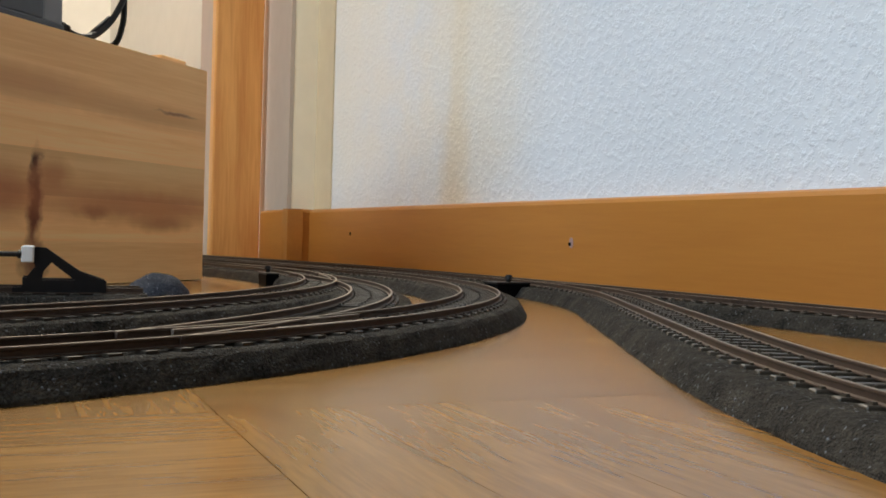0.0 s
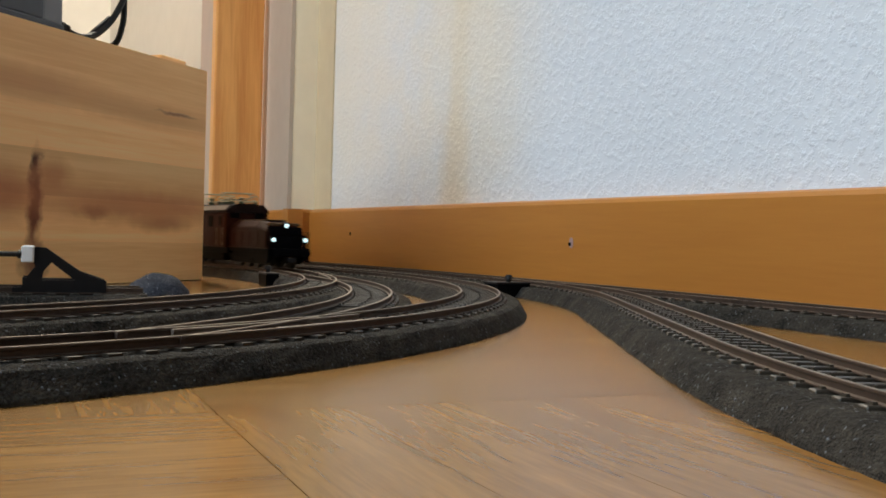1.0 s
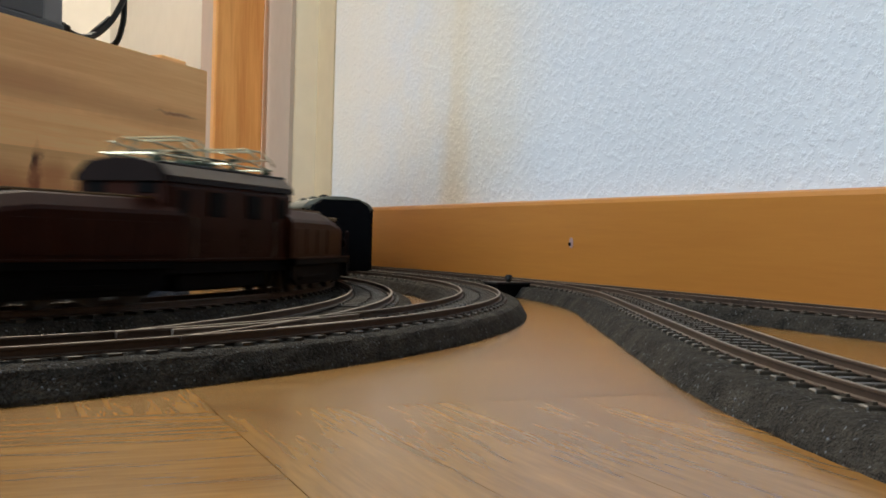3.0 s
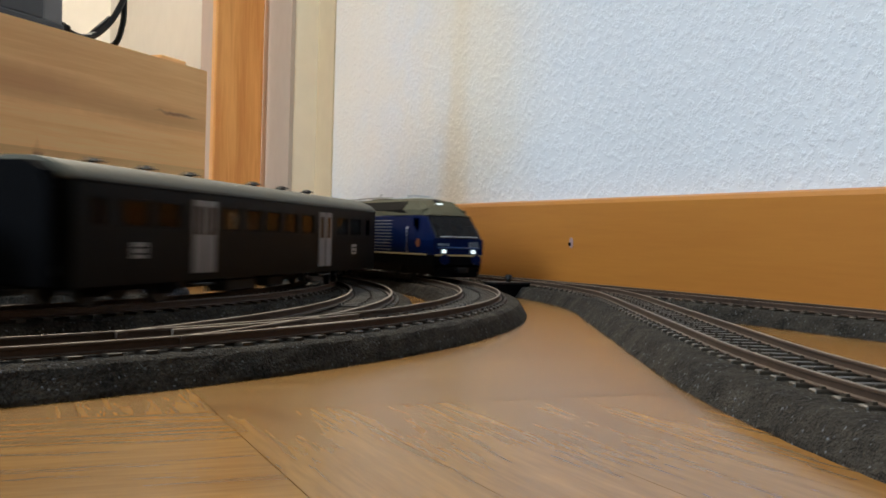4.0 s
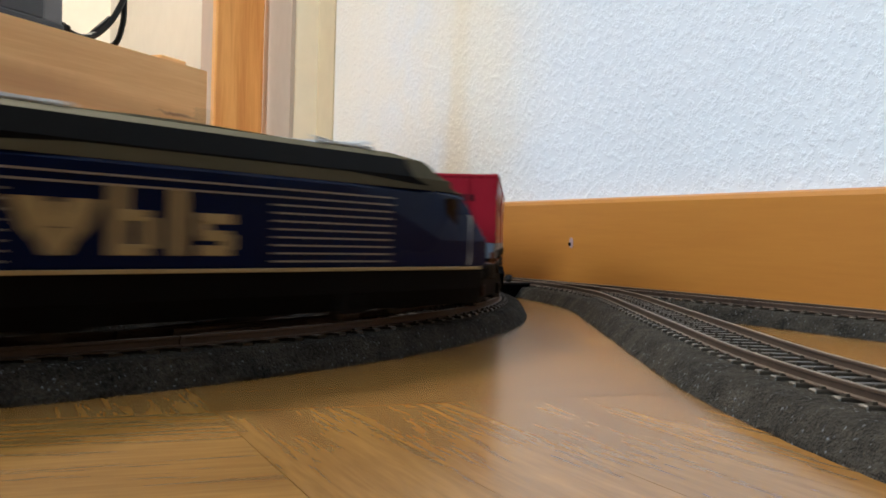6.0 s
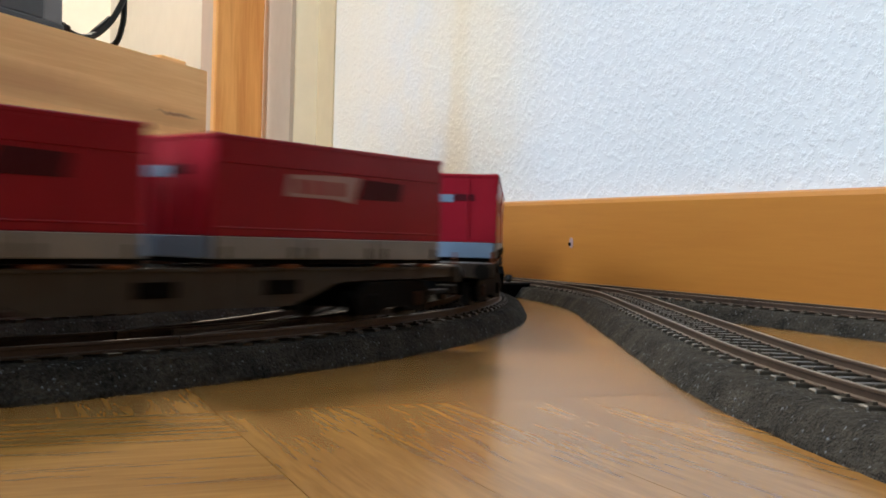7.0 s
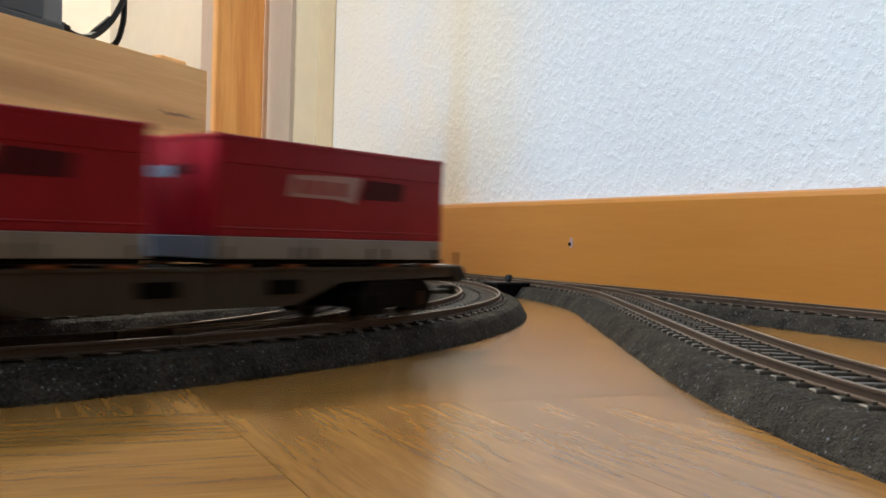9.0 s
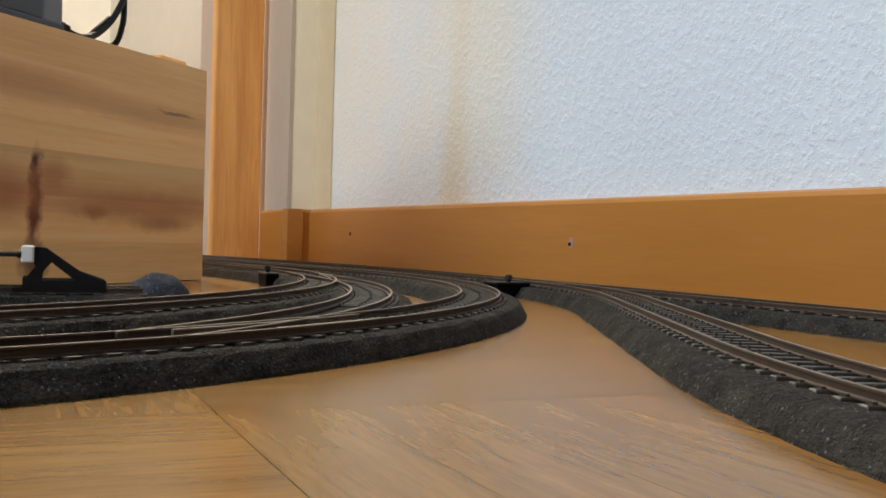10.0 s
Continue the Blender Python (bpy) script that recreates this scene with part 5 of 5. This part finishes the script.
def turnout_motor(at, ang, length, width, label):
    t = thing("turnout_motor", label, "turnout motor", "turnout motors beside the track")
    t.matrix_world = pose(at[0] * U, at[1] * U, 0, 0, 0, ang)
    b = bmesh.new(); add_box(b, (0, 0, 3.9), (length * 0.88, width * 0.88, 7.8), 0.6, taper=1.12); part("housing", b, M_BLACKFRONT, t)
    b = bmesh.new(); add_box(b, (0, 0, 8.1), (length, width, 1.0), 0.3); part("cover", b, M_BLACK, t)
    b = bmesh.new(); add_cyl(b, (2, 0, 9.4), 1.5, 2.4, "z", 10); add_cyl(b, (2, 0, 11.4), 2.6, 2.2, "z", 12, 1.6); part("lever_knob", b, M_BLACK, t)

def foam_lump():
    bm = bmesh.new()
    bmesh.ops.create_icosphere(bm, subdivisions=4, radius=1)
    for v in bm.verts:
        n = noise.noise(v.co * 2.2) * 0.07 + noise.noise(v.co * 9) * 0.02
        q = v.co * (1 + n)
        v.co = Vector((q.x * 14.2, q.y * 13, max(0, q.z) * 12.2)) * U
    ob = tagged(part("foam_lump", bm, M_BLUEFOAM, smooth=True), "rounded blue-grey foam lump lying on the floor", "foam block")
    ob.matrix_world = pose(-0.1245, 0.446, 0.0006, 0, 0, 30)

# ---- tracks ----
knotted(M_BOX)
track(path_inner, -1900, 2000, (-260, 330), "dark model track with centre studs on grey foam, inner curve")
track(path_outer, -1900, 1900, (-420, 430), "outer model track curving on a granular grey foam roadbed")
path_link, L_LINK = run_path(-480 + 452 * math.cos(radians(28.5)), 387.4 + 452 * math.sin(radians(28.5)), -61.5, [(401.6, -50.9)])
link = track(path_link, 0, L_LINK, (95, 262), "connecting model track between two turnouts", widen=0.985, low=0.12, skip=True)
for at, o, s0, s1 in ((path_outer, -5.7, 396, 470), (path_inner, 5.7, 118, 178), (path_outer, 5.7, 404, 448)):
    sweep(at, s0, s1, 5.0, [(a, z - 0.15) for a, z in rail_profile(o)], "guard_rail", M_RAIL, link, "worn grey guard rail")
h_wall = math.degrees(math.atan2(WD.y, WD.x)) - 3.0
p_wall = WN * 323 + WD * 410 - Vector((math.cos(radians(h_wall)), math.sin(radians(h_wall)), 0)) * 900
path_wall, L_WALL = run_path(p_wall.x, p_wall.y, h_wall, [(900, 0), (60, 3.0), (142, 0), (340, 13.6), (900, 0)])
track(path_wall, 0, L_WALL, (670, 1490), "straight model track on foam beside the baseboard", widen=0.98, low=0.06)
path_branch, L_BRANCH = run_path(37.9, 620, -62.2, [(190, -29.8), (190, 0), (120, 12), (700, 0)])
track(path_branch, 0, L_BRANCH, (80, 560), "branch model track curving across the parquet", widen=1.07, low=0.12)
path_spur, L_SPUR = run_path(-332.6, 316.4, 21.0, [(230, 0)])
track(path_spur, 0, L_SPUR, (60, 238), "short dead-end track spur on a dark foam bed")
sx, sy = path_spur(L_SPUR - 30)
buffer_stop(pose(sx * U, sy * U, 6.6 * U, 0, 0, 21.0) @ Matrix.Scale(0.95, 4))
foam_lump()
turnout_motor((36, 567), -62, 16, 22, "black turnout motor with knob beside the wall track")
turnout_motor((-104.5, 612), 112, 24, 8, "black turnout motor with knob beside the inner track")
wooden_box()

# ---- nails in the baseboard ----
def nail(b, z):
    t = thing("nail", "bent steel nail head in a patch of filler on the baseboard", "nail", "nails in the baseboard")
    t.matrix_world = Matrix.Translation(plan(WALL, b, z)) @ pose(0, 0, 0, 0, 0, math.degrees(math.atan2(WN.y, WN.x)))
    bm = bmesh.new(); add_cyl(bm, (-0.1, 0, 0), 1.9, 0.5, "x", 14)
    for v in bm.verts:
        v.co.z *= 1.7
    part("filler_patch", bm, mat_pale, t)
    bm = bmesh.new(); add_cyl(bm, (-0.6, 0.7, -0.8), 1.1, 0.8, "x", 10); part("nail_head", bm, M_DARKFRAME, t)

nail(WD.dot(Vector((74.9, 594.7, 0))), 31.3)
s_nail = thing("nail_hole", "small dark nail hole in the baseboard", "nail hole")
s_nail.matrix_world = Matrix.Translation(plan(WALL, WD.dot(Vector((-81.5, 890.7, 0))), 34.3)) @ pose(0, 0, 0, 0, 0, math.degrees(math.atan2(WN.y, WN.x)))
bm = bmesh.new(); add_cyl(bm, (-0.1, 0, 0), 1.6, 0.5, "x", 10); part("plug", bm, M_DARKFRAME, s_nail)

# ---- trains ----
croc, croc_hoods = articulated_locomotive()
loco = blue_locomotive()
coach_a = passenger_coach(M_COACHROOF, M_BLACKFRONT, "dark green model coach with olive-grey roof and dark vents")
coach_b = passenger_coach(M_COACHROOF_L, M_SILVER, "dark green model coach with pale roof and silver vents")
coaches = [coach_a, coach_b, copy_thing(coach_b, pose(0, 0, 0)), copy_thing(coach_b, pose(0, 0, 0))]
wagon = container_wagon()
wagons = [wagon] + [copy_thing(wagon, pose(0, 0, 0)) for k in range(2)]
box_a = container()
containers = [box_a] + [copy_thing(box_a, pose(0, 0, 0)) for k in range(5)]
parquet()


def vehicle_pose(at, s, half):
    a, b = at(s + half), at(s - half)
    return pose((a[0] + b[0]) / 2 * U, (a[1] + b[1]) / 2 * U, RAIL_TOP * U, 0, 0, math.degrees(math.atan2(a[1] - b[1], a[0] - b[0])))

TIMES = [i * 0.1 for i in range(101)]

def s_inner(t):
    return 157.2 + 217.8 * (t - 2)

def s_outer(t):
    return 242.9 + 222.9 * (t - 5)

def bend(at, s, half, where):
    """Turn of the track at a pivot against the vehicle over it, in degrees."""
    a, b = at(s + half), at(s - half)
    c, d = at(s + where + 2), at(s + where - 2)
    x = math.degrees(math.atan2(c[1] - d[1], c[0] - d[0]) - math.atan2(a[1] - b[1], a[0] - b[0]))
    return (x + 180) % 360 - 180

def run(ob, at, s_of, half, turning=(), throw=0.0):
    walk(ob, [(t, vehicle_pose(at, s_of(t), half)) for t in TIMES])
    for p, where, lift in turning:
        # parts beyond the pivots are thrown outwards on the curve, by their turn
        turns = [bend(at, s_of(t), half, lift) for t in TIMES]
        walk(p, [(t, pose(where * U, throw * min(1.0, abs(a) / 7.0) * U, 0, 0, 0, a)) for t, a in zip(TIMES, turns)])

def bogies(ob):
    return [o for o in ob.children if o.name.split(".")[0] == "bogie"]

def motions():
    run(croc, path_inner, s_inner, 42, [(croc_hoods[1], 42, 72), (croc_hoods[-1], -42, -72)], 4.2)
    for i, c in enumerate(coaches):
        f, b = bogies(c)
        run(c, path_inner, lambda t: s_inner(t) - 261 - 279 * i, 90, [(f, 90, 90), (b, -90, -90)])
    f, b = bogies(loco)
    run(loco, path_outer, s_outer, 75, [(f, 55, 55), (b, -55, -55)])
    for i, c in enumerate(wagons):
        f, b = bogies(c)
        s_of = lambda t: s_outer(t) - 210 - 223.3 * i
        run(c, path_outer, s_of, 72, [(f, 71, 71), (b, -71, -71)])
        for k, x in enumerate((50.5, -48.5)):
            walk(containers[2 * i + k], [(t, vehicle_pose(path_outer, s_of(t), 72) @ pose(x * U, 0, 14.95 * U)) for t in TIMES])

motions()
